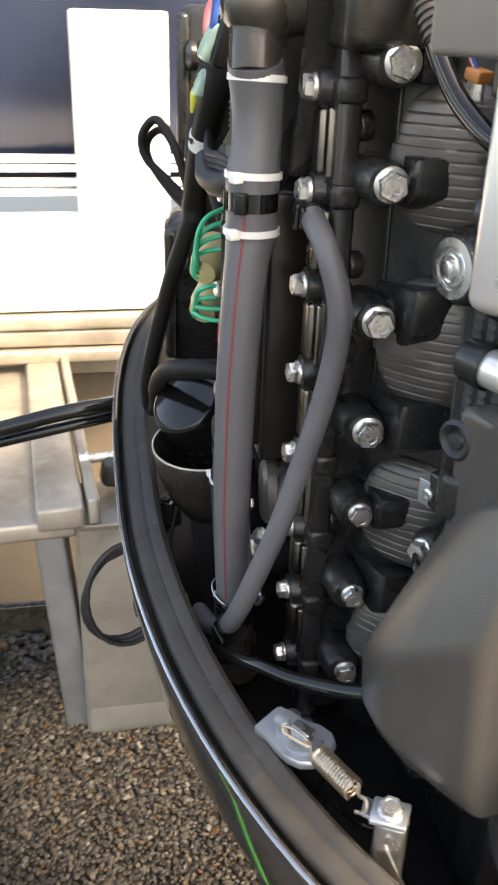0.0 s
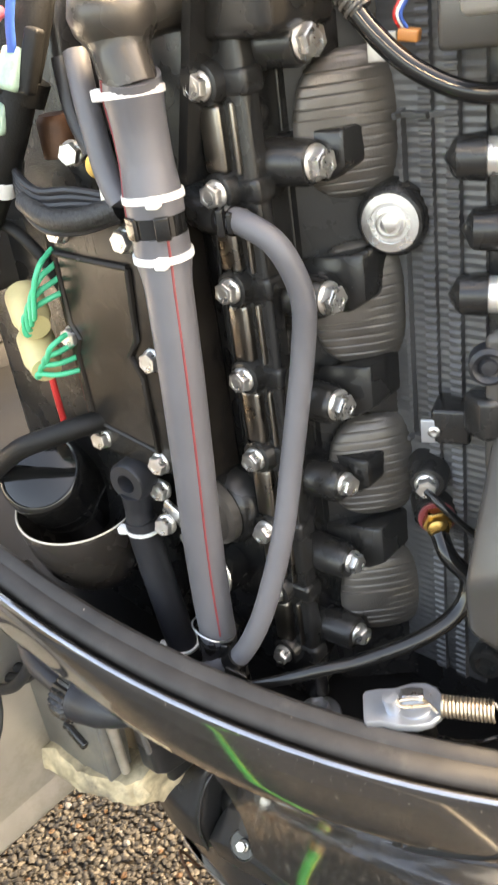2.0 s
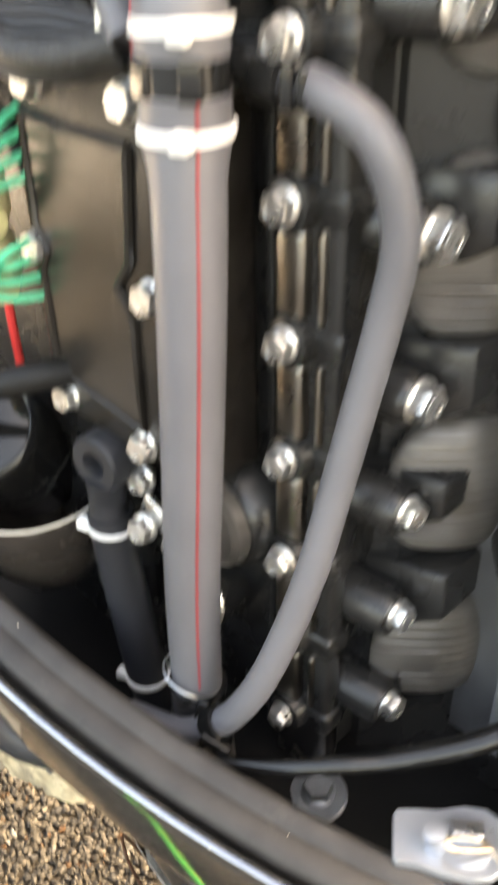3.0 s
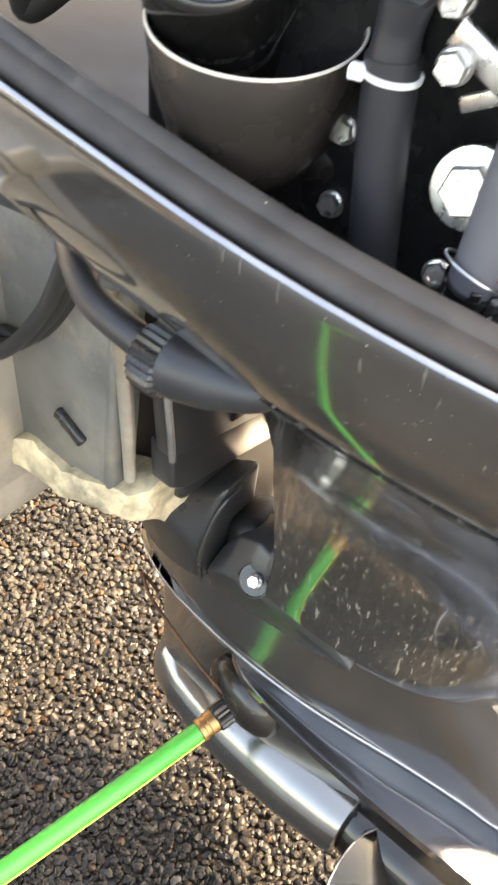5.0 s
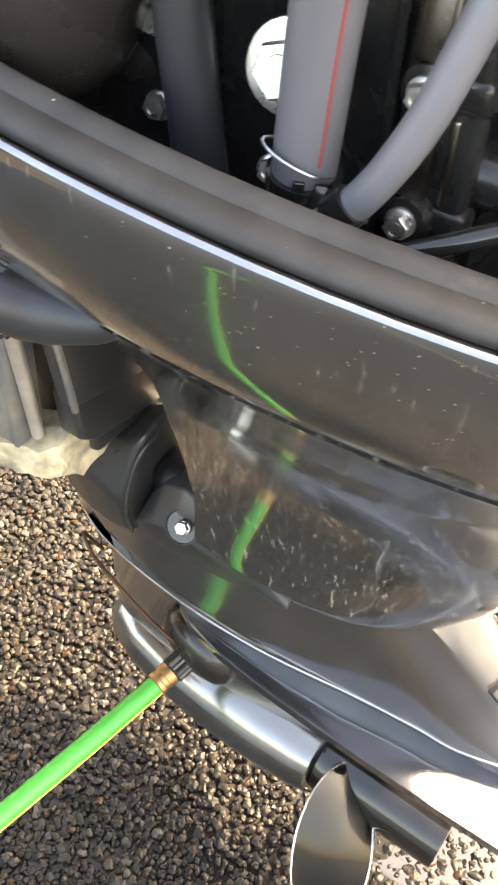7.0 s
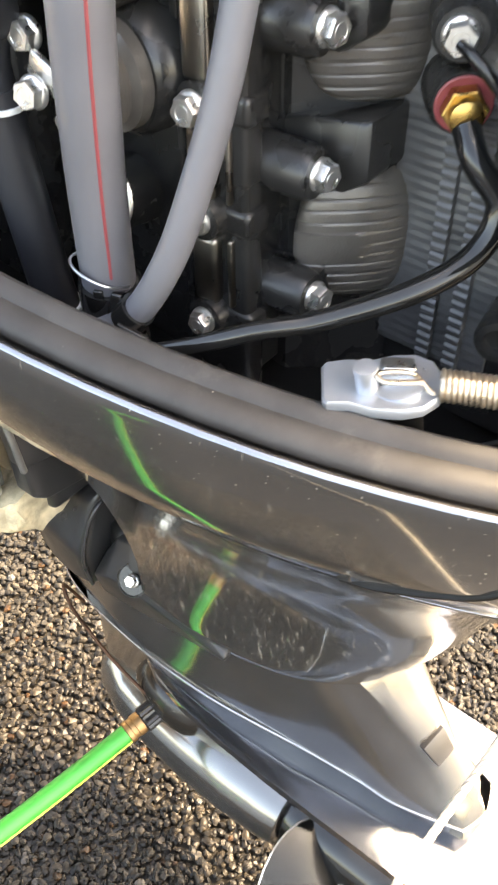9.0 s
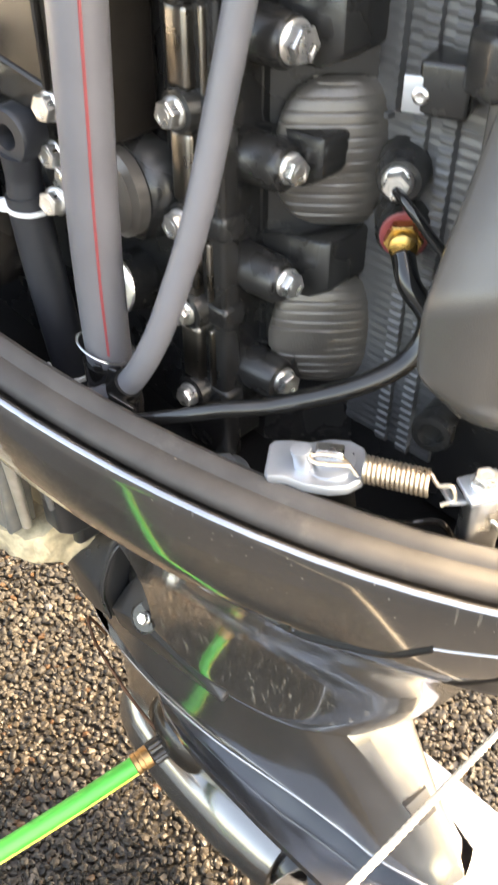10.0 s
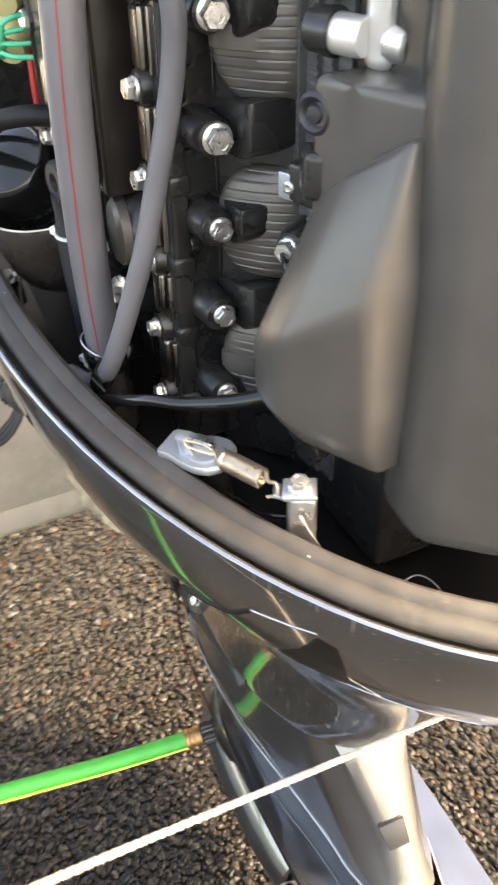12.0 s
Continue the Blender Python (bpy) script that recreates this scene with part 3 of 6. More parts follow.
part("edge_line", tube(bmesh.new(), edge + edge[:1], 0.0016, 8, 0), BRIGHT, lower_leg, "bare-alloy strip drawing the bright highlight round the leg's foot")
# small block on the trailing face
bm = bmesh.new()
ring_strip(bm, [[Vector(q) + Vector((-0.3, -0.8, 0.45)) * d for q in ((0.3215, 0.3575, 0.579), (0.348, 0.3535, 0.586), (0.3485, 0.338, 0.562), (0.3265, 0.341, 0.557))] for d in (-0.006, 0.0035)])
bmesh.ops.bevel(bm, geom=bm.edges[:], offset=0.0012, segments=2, profile=0.5, affect="EDGES", clamp_overlap=True)
part("trim_block", bm, MATT, motor)
# propeller
prop = part("propeller", lathe(bmesh.new(), (CX, 0.497, 0.21), (0, -1, 0), [(0, 0.03), (0.002, 0.05), (0.012, 0.052), (0.03, 0.049), (0.08, 0.0485), (0.165, 0.0475), (0.169, 0.0465), (0.17, 0.043), (0.16, 0.036), (0.12, 0.034)], 40), GLOSSBLACK, motor, "glossy black propeller with worn silver blade edges")
for k in range(3):
    bm = bmesh.new()
    rows = []
    for i in range(13):
        r = 0.044 + 0.131 * i / 12
        wide = (0.034 + 0.03 * math.sin(math.pi * min(1.0, i / 12 * 0.9 + 0.05))) * math.sqrt(max(0.02, 1 - (i / 12) ** 6))
        row = []
        for j in range(13):
            u = (j / 12 - 0.5) * 2
            ang = radians(148 + 120 * k + 52 * i / 12) - u * (0.2 + 0.5 * wide / r)
            row.append(Vector((CX + r * math.cos(ang), 0.434 + u * wide * 0.75 - 0.12 * (r - 0.044), 0.21 + r * math.sin(ang))))
        rows.append(row)
    outline = [row[0] for row in rows] + rows[-1][1:-1] + [row[-1] for row in rows[::-1]]
    ring_strip(bm, rows, False, False)
    bmesh.ops.solidify(bm, geom=bm.faces[:], thickness=0.003)
    blade = part("blade", bm, GLOSSBLACK, prop)
    part("worn_rim", tube(bmesh.new(), outline, 0.0013, 6, 0), BRIGHT, blade, "silver edge where the paint has worn off")

# lower mount cover with its bolt
bm = bmesh.new()
ring_strip(bm, [[Vector(p) for p in ring] for ring in (
    [(0.31, 0.826, 0.655), (0.29, 0.824, 0.655), (0.282, 0.82, 0.64), (0.285, 0.82, 0.6), (0.31, 0.826, 0.59)],
    [(0.31, 0.8, 0.705), (0.276, 0.798, 0.7), (0.258, 0.796, 0.66), (0.262, 0.795, 0.6), (0.31, 0.8, 0.58)],
    [(0.31, 0.76, 0.716), (0.268, 0.758, 0.71), (0.245, 0.757, 0.67), (0.25, 0.756, 0.6), (0.31, 0.76, 0.58)],
    [(0.31, 0.715, 0.728), (0.262, 0.715, 0.72), (0.239, 0.715, 0.672), (0.246, 0.715, 0.606), (0.31, 0.715, 0.58)],
    [(0.31, 0.684, 0.748), (0.26, 0.684, 0.744), (0.24, 0.693, 0.668), (0.248, 0.697, 0.612), (0.31, 0.69, 0.59)])])
bmesh.ops.bevel(bm, geom=bm.edges[:], offset=0.009, segments=4, profile=0.5, affect="EDGES", clamp_overlap=True)
mount = part("mount_cover", bm, MATT, motor, "satin dark grey mount cover with a rounded nose")
bm = bmesh.new()
ring_strip(bm, [[Vector(p) for p in ring] for ring in (
    [(0.3, 0.684, 0.66), (0.262, 0.684, 0.665), (0.243, 0.687, 0.645), (0.25, 0.687, 0.612), (0.3, 0.684, 0.6)],
    [(0.3, 0.668, 0.696), (0.264, 0.668, 0.692), (0.2435, 0.668, 0.655), (0.2525, 0.668, 0.608), (0.3, 0.668, 0.6)],
    [(0.3, 0.645, 0.708), (0.264, 0.645, 0.701), (0.2445, 0.645, 0.66), (0.2545, 0.645, 0.609), (0.3, 0.645, 0.6)],
    [(0.3, 0.605, 0.7), (0.2595, 0.605, 0.69), (0.2455, 0.605, 0.656), (0.2565, 0.605, 0.613), (0.3, 0.605, 0.61)],
    [(0.3, 0.56, 0.68), (0.2525, 0.56, 0.67), (0.2465, 0.56, 0.651), (0.2555, 0.56, 0.624), (0.3, 0.56, 0.62)],
    [(0.29, 0.53, 0.653), (0.251, 0.526, 0.65), (0.2475, 0.525, 0.646), (0.252, 0.528, 0.638), (0.29, 0.53, 0.636)])])
bmesh.ops.bevel(bm, geom=bm.edges[:], offset=0.0025, segments=2, profile=0.5, affect="EDGES", clamp_overlap=True)
part("rear_fairing", bm, MATT, mount, "pointed satin grey fairing over the mount bolt")
ob = new("mount_bolt", BOLT_M)
under(ob, mount)
ob.matrix_basis = aim((0.2485, 0.634, 0.673), (-0.8, -0.1, 0.6), 10)
bm = bmesh.new()
lathe(bm, (0.2495, 0.636, 0.671), (-0.8, -0.1, 0.6), [(-0.001, 0.0165), (0.0012, 0.0165), (0.0016, 0.0152), (0.0006, 0.0145), (0.0006, 0.0)], 28)
part("bolt_recess", bm, BLOCK, mount)
# near-black filler that paints the dark of the cavity behind the cover
bm = bmesh.new()
box(bm, (0.295, 0.67, 0.65), (0.06, 0.045, 0.1), (0, 0, 0), 0.02)
part("gap_block", bm, FLOOR, mount, "near-black block standing for the shade in the mount's gap")
part("cover_lip", tube(bmesh.new(), [(0.2465, 0.696, 0.618), (0.24, 0.693, 0.665), (0.249, 0.689, 0.705), (0.261, 0.685, 0.727), (0.28, 0.684, 0.733)], 0.0022, 10), MATT, mount)
# unseen block added to keep the sun off the swivel bracket
bm = bmesh.new()
box(bm, (0.42, 0.6, 0.95), (0.2, 0.14, 0.06), (0, 0, 0), 0.008)
part("sun_blocker", bm, BLOCK, motor)
# air slot and recess in the cowl's side
skin = skin_of(lower_cowl, midsection)
SLOT = [(0.144, 0.3614, 1.0305), (0.154, 0.3132, 1.0465), (0.159, 0.2934, 1.065), (0.177, 0.2561, 1.0715)]
part("side_slot", seam(skin, SLOT[:3], 0.0015), FLOOR, lower_cowl, "dark moulded slot in the cowl's side")
part("side_seam", seam(skin, SLOT[2:], 0.0007), BRIGHT, lower_cowl, "pale worn seam")
part("lower_seam", seam(skin, [(0.1445, 0.3614, 1.0255), (0.16, 0.325, 1.022), (0.1738, 0.299, 1.021), (0.2009, 0.2574, 1.0215), (0.25, 0.21, 1.014)], 0.0007), BRIGHT, lower_cowl, "pale worn seam")
# notch and grip hollow: flat black sheets that paint their inner shade
part("notch_shade", patch(skin, [Vector(q) for q in ((0.1415, 0.369, 1.034), (0.1435, 0.3585, 1.038), (0.146, 0.355, 1.0305), (0.1445, 0.3635, 1.025))], 0.0006), FLOOR, lower_cowl)
part("grip_shade", patch(skin, [Vector(q) for q in ((0.1738, 0.299, 1.021), (0.1755, 0.276, 1.048), (0.177, 0.2561, 1.0709), (0.1853, 0.2482, 1.0672), (0.193, 0.251, 1.046), (0.2009, 0.2574, 1.0215))], 0.0008), FLOOR, lower_cowl, "flat black patch for the shade of the grip recess in the cowl's rear quarter")

# cable boot through the cowl's side
boot = thing("cable_boot", (0.105, 0.58, 1.03), "grey rubber cable boot with a ribbed black nut", "cable boot")
bm = bmesh.new()
tube(bm, [(0.118, 0.535, 1.05), (0.108, 0.55, 1.043), (0.104, 0.575, 1.037), (0.1035, 0.592, 1.033), (0.103, 0.599, 1.0325)], [0.004, 0.010, 0.0148, 0.0165, 0.0165], 24, 6)
part("boot", bm, HOSE_DARK, boot)
bm = bmesh.new()
n = 26
ring_strip(bm, [[Vector((0.102 + r * (1.05 if i % 2 else 0.97) * math.cos(2 * math.pi * i / (2 * n)), y, 1.031 + r * (1.05 if i % 2 else 0.97) * math.sin(2 * math.pi * i / (2 * n)))) for i in range(2 * n)] for y, r in ((0.597, 0.015), (0.599, 0.0172), (0.609, 0.0176), (0.614, 0.017), (0.616, 0.011))])
part("nut", bm, BLOCK, boot)
bm = bmesh.new()
tube(bm, [(0.103, 0.612, 1.031), (0.108, 0.66, 1.033), (0.128, 0.7, 1.035), (0.146, 0.722, 1.03), (0.16, 0.76, 1.02), (0.17, 0.85, 1.0)], 0.009, 16)
part("cable", bm, HOSE_DARK, boot)
bm = bmesh.new()
tube(bm, [(0.142, 0.716, 1.032), (0.149, 0.727, 1.029)], 0.0094, 16, 1)
part("red_band", bm, RED, boot)

# transom clamp and swivel bracket ahead of the leg
clamp = thing("transom_bracket", (0.22, 0.8, 0.72), "grey cast transom bracket with dusty corroded foot", "bracket")
bm = bmesh.new()
slabs = [(0.725, 0.955), (0.775, 0.99), (0.9, 1.0), (0.9, 0.72), (0.80, 0.73), (0.755, 0.745), (0.738, 0.87)]
ring_strip(bm, [[Vector((x, y, z)) for y, z in slabs] for x in (0.186, 0.204)])
bmesh.ops.bevel(bm, geom=bm.edges[:], offset=0.004, segments=2, profile=0.5, affect="EDGES", clamp_overlap=True)
part("clamp_plate", bm, CLAMPGREY, clamp)
bm = bmesh.new()
box(bm, (0.2, 0.744, 0.85), (0.03, 0.01, 0.2), (5, 0, 0), 0.004)
part("clamp_flange", bm, CLAMPGREY, clamp)
part("rounded_edge", tube(bmesh.new(), [(0.169, 0.735, 1.0), (0.178, 0.733, 0.97), (0.188, 0.733, 0.925), (0.194, 0.734, 0.85), (0.199, 0.738, 0.765)], [0.005, 0.006, 0.006, 0.006, 0.005], 14), ALU, clamp, "pale worn edge of the casting")
bm = bmesh.new()
ring_strip(bm, [[Vector((x, y, z)) for x, z in ((0.226 + a, 0.756 + c), (0.182 + a, 0.752 + c), (0.178 + a, 0.722 + c), (0.2 + a, 0.702 + c), (0.238 + a, 0.708 + c))] for y, a, c in ((0.722, 0.022, 0.004), (0.735, 0.008, 0.004), (0.77, 0.0, 0.0), (0.8, -0.006, -0.008), (0.84, -0.004, -0.006), (0.87, -0.012, -0.012), (0.905, -0.012, -0.004))])
bmesh.ops.triangulate(bm, faces=bm.faces[:])
bmesh.ops.subdivide_edges(bm, edges=[e for e in bm.edges if e.calc_length() > 0.012], cuts=3, use_grid_fill=True)
for v in bm.verts:
    v.co += 0.0035 * noise.noise_vector(v.co * 45) + 0.003 * noise.noise_vector(v.co * 150)
part("clamp_foot", bm, CORRODED, clamp, "sandy corroded alloy foot")
bm = bmesh.new()
box(bm, (0.183, 0.79, 0.8), (0.008, 0.035, 0.012), (30, 0, 0), 0.003)
part("slot", bm, BLOCK, clamp)
bm = bmesh.new()
ring_strip(bm, [[Vector((x, y, z)) for x, y in ((0.236, 0.714), (0.236, 0.8), (0.45, 0.8), (0.45, 0.714))] for z in (0.72, 0.76, 1.0)])
bmesh.ops.bevel(bm, geom=bm.edges[:], offset=0.008, segments=3, profile=0.5, affect="EDGES", clamp_overlap=True)
part("swivel_body", bm, MATT, clamp)
bm = bmesh.new()
ring_strip(bm, [[Vector((x, y, z)) for x, z in ((0.199, 0.905), (0.2065, 0.812), (0.38, 0.77), (0.38, 0.93), (0.215, 0.94))] for y in (0.698, 0.716)])
bmesh.ops.bevel(bm, geom=bm.edges[:], offset=0.003, segments=2, profile=0.5, affect="EDGES", clamp_overlap=True)
swivel_plate = part("swivel_plate", bm, MATT, clamp, "flat satin grey swivel plate")
part("edge_line", tube(bmesh.new(), [(0.1985, 0.699, 0.908), (0.2025, 0.6975, 0.86), (0.207, 0.698, 0.811)], 0.003, 10), CLAMPGREY, swivel_plate, "pale worn edge")
bm = bmesh.new()
box(bm, (0.291, 0.6975, 0.838), (0.026, 0.004, 0.066), (0, 6, 0), 0.0018)
part("plate_slot", bm, FLOOR, swivel_plate)
bm = bmesh.new()
ring_strip(bm, [[Vector((x, y, z)) for x, z in ((0.213, 0.812), (0.214, 0.765), (0.228, 0.752), (0.38, 0.72), (0.38, 0.775))] for y in (0.706, 0.73)])
bmesh.ops.bevel(bm, geom=bm.edges[:], offset=0.004, segments=3, profile=0.5, affect="EDGES", clamp_overlap=True)
part("plate_foot", bm, MATT, swivel_plate)
wires = thing("tilt_cables", (0.17, 0.85, 0.9), "black ribbed trim cables, dusty", "cable")
for k, dx in enumerate((0.0, 0.014, 0.026)):
    bm = bmesh.new()
    tube(bm, [(0.15 + dx, 0.9, 0.83 + dx), (0.155 + dx, 0.83, 0.87), (0.16 + dx, 0.78, 0.93), (0.15 + dx, 0.735, 1.0 + dx * 0.5), (0.15 + dx, 0.72, 1.03)], 0.006, 10)
    part("cable", bm, HOSE_DARK, wires)

# ---- powerhead ----
head = thing("powerhead", (0.3, 0.52, 1.04), "black four-cylinder outboard engine with zinc-plated bolts", "engine")
bm = bmesh.new()
box(bm, (0.305, 0.515, 1.265), (0.232, 0.126, 0.45), bevel=0.005)
box(bm, (0.29, 0.62, 1.27), (0.24, 0.14, 0.44), bevel=0.01)
part("crankcase", bm, BLOCK, head)
# flange along the port side, with bosses and pads between the bolts
FLANGE_Z = (1.433, 1.385, 1.337, 1.288, 1.239, 1.19, 1.144, 1.095)
bm = bmesh.new()
box(bm, (0.186, 0.452, 1.27), (0.012, 0.03, 0.43), bevel=0.003)
box(bm, (0.186, 0.4725, 1.27), (0.006, 0.004, 0.4), bevel=0.001)
for z in FLANGE_Z:
    lathe(bm, (0.186, 0.456, z), (-1, 0, 0), [(0, 0.0115), (0.0095, 0.0098), (0.0125, 0.0092), (0.013, 0.008)], 22)
    box(bm, (0.1862, 0.447, z), (0.0148, 0.024, 0.0125), bevel=0.003)
part("block_flange", bm, BLOCK, head)
for a, b in zip(FLANGE_Z, FLANGE_Z[1:]):
    bm = bmesh.new()
    box(bm, (0.1785, 0.4565, (a + b) / 2), (0.008, 0.0125, a - b - 0.017), (0, 0, 6), 0.0025)
    box(bm, (0.1805, 0.4445, (a + b) / 2), (0.006, 0.0025, a - b - 0.016), (0, 0, 0), 0.001)
    part("flange_pad", bm, PAD, head)
for k, z in enumerate(FLANGE_Z):
    bolt(head, BOLT_M if k < 6 else BOLT_S, (0.173, 0.456, z), (-1, -0.08, 0.02), z * 5000 % 60)
# thin gasket line, lugs and the long straight edge between flange and head
bm = bmesh.new()
box(bm, (0.203, 0.4515, 1.27), (0.03, 0.014, 0.43), bevel=0.003)
for z in (1.417, 1.392, 1.35, 1.305, 1.262, 1.2):
    lathe(bm, (0.196, 0.447, z), (-1, -0.5, 0), [(0, 0.008), (0.006, 0.007), (0.007, 0.006)], 16)
box(bm, (0.2125, 0.4455, 1.27), (0.003, 0.004, 0.4), bevel=0.001)
part("head_joint", bm, BLOCK, head)
# head bolts on long bosses that point aft
HEAD_Z = (1.446, 1.394, 1.328, 1.268, 1.218, 1.164, 1.108)
for k, z in enumerate(HEAD_Z):
    bm = bmesh.new()
    lathe(bm, (0.199, 0.455, z), (0.05, -1, 0), [(-0.004, 0.0125), (0.0, 0.0128), (0.006, 0.0118), (0.034, 0.0108), (0.0365, 0.0095)], 24)
    part("bolt_boss", bm, BLOCK, head)
    bm = bmesh.new()
    if k in (2, 3, 5):
        web = ((0.454, 0.0115), (0.43, 0.0165), (0.404, 0.02), (0.404, -0.005), (0.415, -0.0125), (0.454, -0.0125))
    elif k in (1, 4):
        web = ((0.454, 0.011), (0.43, 0.0125), (0.407, 0.0135), (0.407, -0.004), (0.418, -0.0115), (0.454, -0.0115))
    else:
        web = ((0.454, 0.009), (0.43, 0.01), (0.42, 0.0105), (0.42, -0.009), (0.454, -0.009))
    ring_strip(bm, [[Vector((0.207 + (0.06 if k in (1, 4) else 0.15) * (0.454 - y) + d, y, z + dz)) for y, dz in web] for d in (0.0, 0.017, 0.05)])
    bmesh.ops.bevel(bm, geom=bm.edges[:], offset=0.0025, segments=2, profile=0.5, affect="EDGES", clamp_overlap=True)
    part("boss_gusset", bm, BLOCK, head)
    bolt(head, BOLT_L if k < 4 else BOLT_M, (0.202, 0.4185, z), (-0.12, -1, 0), z * 7000 % 60)


def relief(name, ys, zs, height, mat, parent, label="", inside=None):
    """A sheet facing port whose stand-out from the midline is height(y, z)."""
    grid = [[Vector((height(y, z), y, z)) for y in ys] for z in zs]
    bm = bmesh.new()
    ring_strip(bm, grid, False, False)
    if inside:
        bmesh.ops.delete(bm, geom=[f for f in bm.faces if not any(inside(v.co.y, v.co.z) for v in f.verts)], context="FACES")
    return part(name, bm, mat, parent, label)


def span(a, b, step):
    n = max(2, int(abs(b - a) / step))
    return [a + (b - a) * i / n for i in range(n + 1)]


LOBES = ((1.405, 0.034), (1.3155, 0.0335), (1.2165, 0.033), (1.126, 0.031))


def ribs(y, z):
    x = 0.2405
    wave = (z % 0.0046) / 0.0046
    fine = 0.00045 * (1 if wave < 0.42 else 0)
    if y < 0.408:
        x -= fine * (1 if y < 0.395 else 0.6)
    for rail, wide, tall in ((0.3815, 0.0035, 0.0035), (0.3675, 0.0035, 0.0042)):
        if abs(y - rail) < wide:
            x -= tall * 0.7 + (0.00045 if wave < 0.42 else 0)
    if abs(y - 0.3945) < 0.0013 and 1.236 < z < 1.41:
        x -= 0.004
    if abs(z - 1.408) < 0.0013 and 0.372 < y < 0.3958 or abs(z - 1.238) < 0.0013 and 0.386 < y < 0.3958:
        x -= 0.004
    if y < 0.352:
        x += 0.006
    return x


ys = sorted(span(0.3, 0.45, 0.006) + [0.3638, 0.3642, 0.3708, 0.3712, 0.3778, 0.3782, 0.3848, 0.3852, 0.3930, 0.3934, 0.3956, 0.396, 0.3518, 0.3522, 0.3948, 0.4078, 0.4082])
zs = sorted(span(1.07, 1.49, 0.00115) + [1.2365, 1.2368, 1.2392, 1.2395, 1.4065, 1.4068, 1.4092, 1.4095])
relief("cylinder_head", ys, zs, ribs, CASTING, head, "black ribbed cylinder head casting")
bm = bmesh.new()
box(bm, (0.345, 0.37, 1.265), (0.205, 0.14, 0.45), bevel=0.003)
part("head_core", bm, BLOCK, head)
bm = bmesh.new()
ring_strip(bm, [[Vector((x, y, z)) for x, y in ((0.246, 0.392), (0.2475, 0.398), (0.212, 0.44), (0.212, 0.455))] for z in (1.05, 1.485)], False, False)
part("head_slope", bm, BLOCK, head)
for lz, rz in LOBES:
    def dome(y, z, lz=lz, rz=rz, ly=0.416, ry=0.0195):
        r = min(1.0, (abs((y - ly) / ry) ** 2.7 + abs((z - lz) / rz) ** 2.4) ** (1 / 2.5))
        x = 0.2485 - 0.88 * (y - 0.396) - 0.0145 * math.sqrt(max(0.0, 1 - r ** 3.0))
        cut = ((z - lz) % 0.005) / 0.005
        if r < 0.95 and cut < 0.15 and not (abs(z - lz) < 0.0065 and y > ly - 0.008):
            x += 0.0007
        if abs(z - lz) < 0.006 and y > ly - 0.009 and r < 0.9:
            x -= 0.0016
        return x
    relief("cylinder_dome", span(0.416 - 0.0195, 0.416 + 0.0195, 0.0016), span(lz - rz, lz + rz, 0.00066), dome, FIN, head, "satin finned cylinder bulge", lambda y, z, lz=lz, rz=rz: abs((y - 0.416) / 0.0195) ** 2.7 + abs((z - lz) / rz) ** 2.4 < 1.0)
# silver plug with its black boss
plug = part("anode_boss", lathe(bmesh.new(), (0.24, 0.4, 1.36), (-1, -0.3, 0), [(-0.003, 0.0195), (0.01, 0.0175), (0.012, 0.0155)], 28), BLOCK, head)
part("anode_cap", lathe(bmesh.new(), (0.2285, 0.3965, 1.36), (-1, -0.3, 0), [(-0.001, 0.0135), (0.0, 0.0145), (0.0016, 0.0143), (0.002, 0.0102), (0.0006, 0.0095), (0.0006, 0.0078), (0.0026, 0.0072), (0.0028, 0.0062), (0.0014, 0.0055), (0.0014, 0.0)], 40), BRIGHTCAP, plug, "bright turned alloy cap")
part("cap_stud", lathe(bmesh.new(), (0.2272, 0.3961, 1.36), (-1, -0.3, 0), [(0, 0.0042), (0.003, 0.004), (0.0034, 0.003), (0.0034, 0)], 20), BRIGHTCAP, plug)
# small bracket, earth bolt and brass fitting aft of the domes
bm = bmesh.new()
box(bm, (0.232, 0.366, 1.258), (0.022, 0.02, 0.02), (0, 0, 20), 0.002)
tab = part("sensor_block", bm, BLOCK, head)
bm = bmesh.new()
box(bm, (0.2195, 0.3705, 1.2555), (0.0016, 0.0135, 0.0135), (0, 0, 25), 0.0005)
part("sensor_plate", bm, ZINC, tab, "small bright square tab")
part("sensor_screw", lathe(bmesh.new(), (0.219, 0.3702, 1.2555), (-1, -0.45, 0), [(0, 0.0034), (0.001, 0.0032), (0.0016, 0.002), (0.0012, 0.0)], 14), STEEL, tab)
bolt(head, BOLT_M, (0.2245, 0.3795, 1.2175), (-0.85, -0.5, 0), 15)
part("earth_boss", lathe(bmesh.new(), (0.243, 0.388, 1.2175), (-0.9, -0.45, 0), [(0, 0.0125), (0.018, 0.0105), (0.0205, 0.009)], 20), BLOCK, head)
fit_boss = part("fitting_boss", lathe(bmesh.new(), (0.246, 0.388, 1.1925), (-0.82, -0.57, 0), [(0, 0.014), (0.016, 0.0128), (0.0185, 0.011)], 22), BLOCK, head)
part("red_washer", lathe(bmesh.new(), (0.2306, 0.3773, 1.1925), (-0.82, -0.57, 0), [(0, 0.0104), (0.0012, 0.0106), (0.0016, 0.0098), (0.0012, 0.008)], 26), RED, fit_boss, "red sealing washer")
bm = bmesh.new()
m = aim((0.229, 0.3763, 1.1925), (-0.82, -0.57, 0), 8)
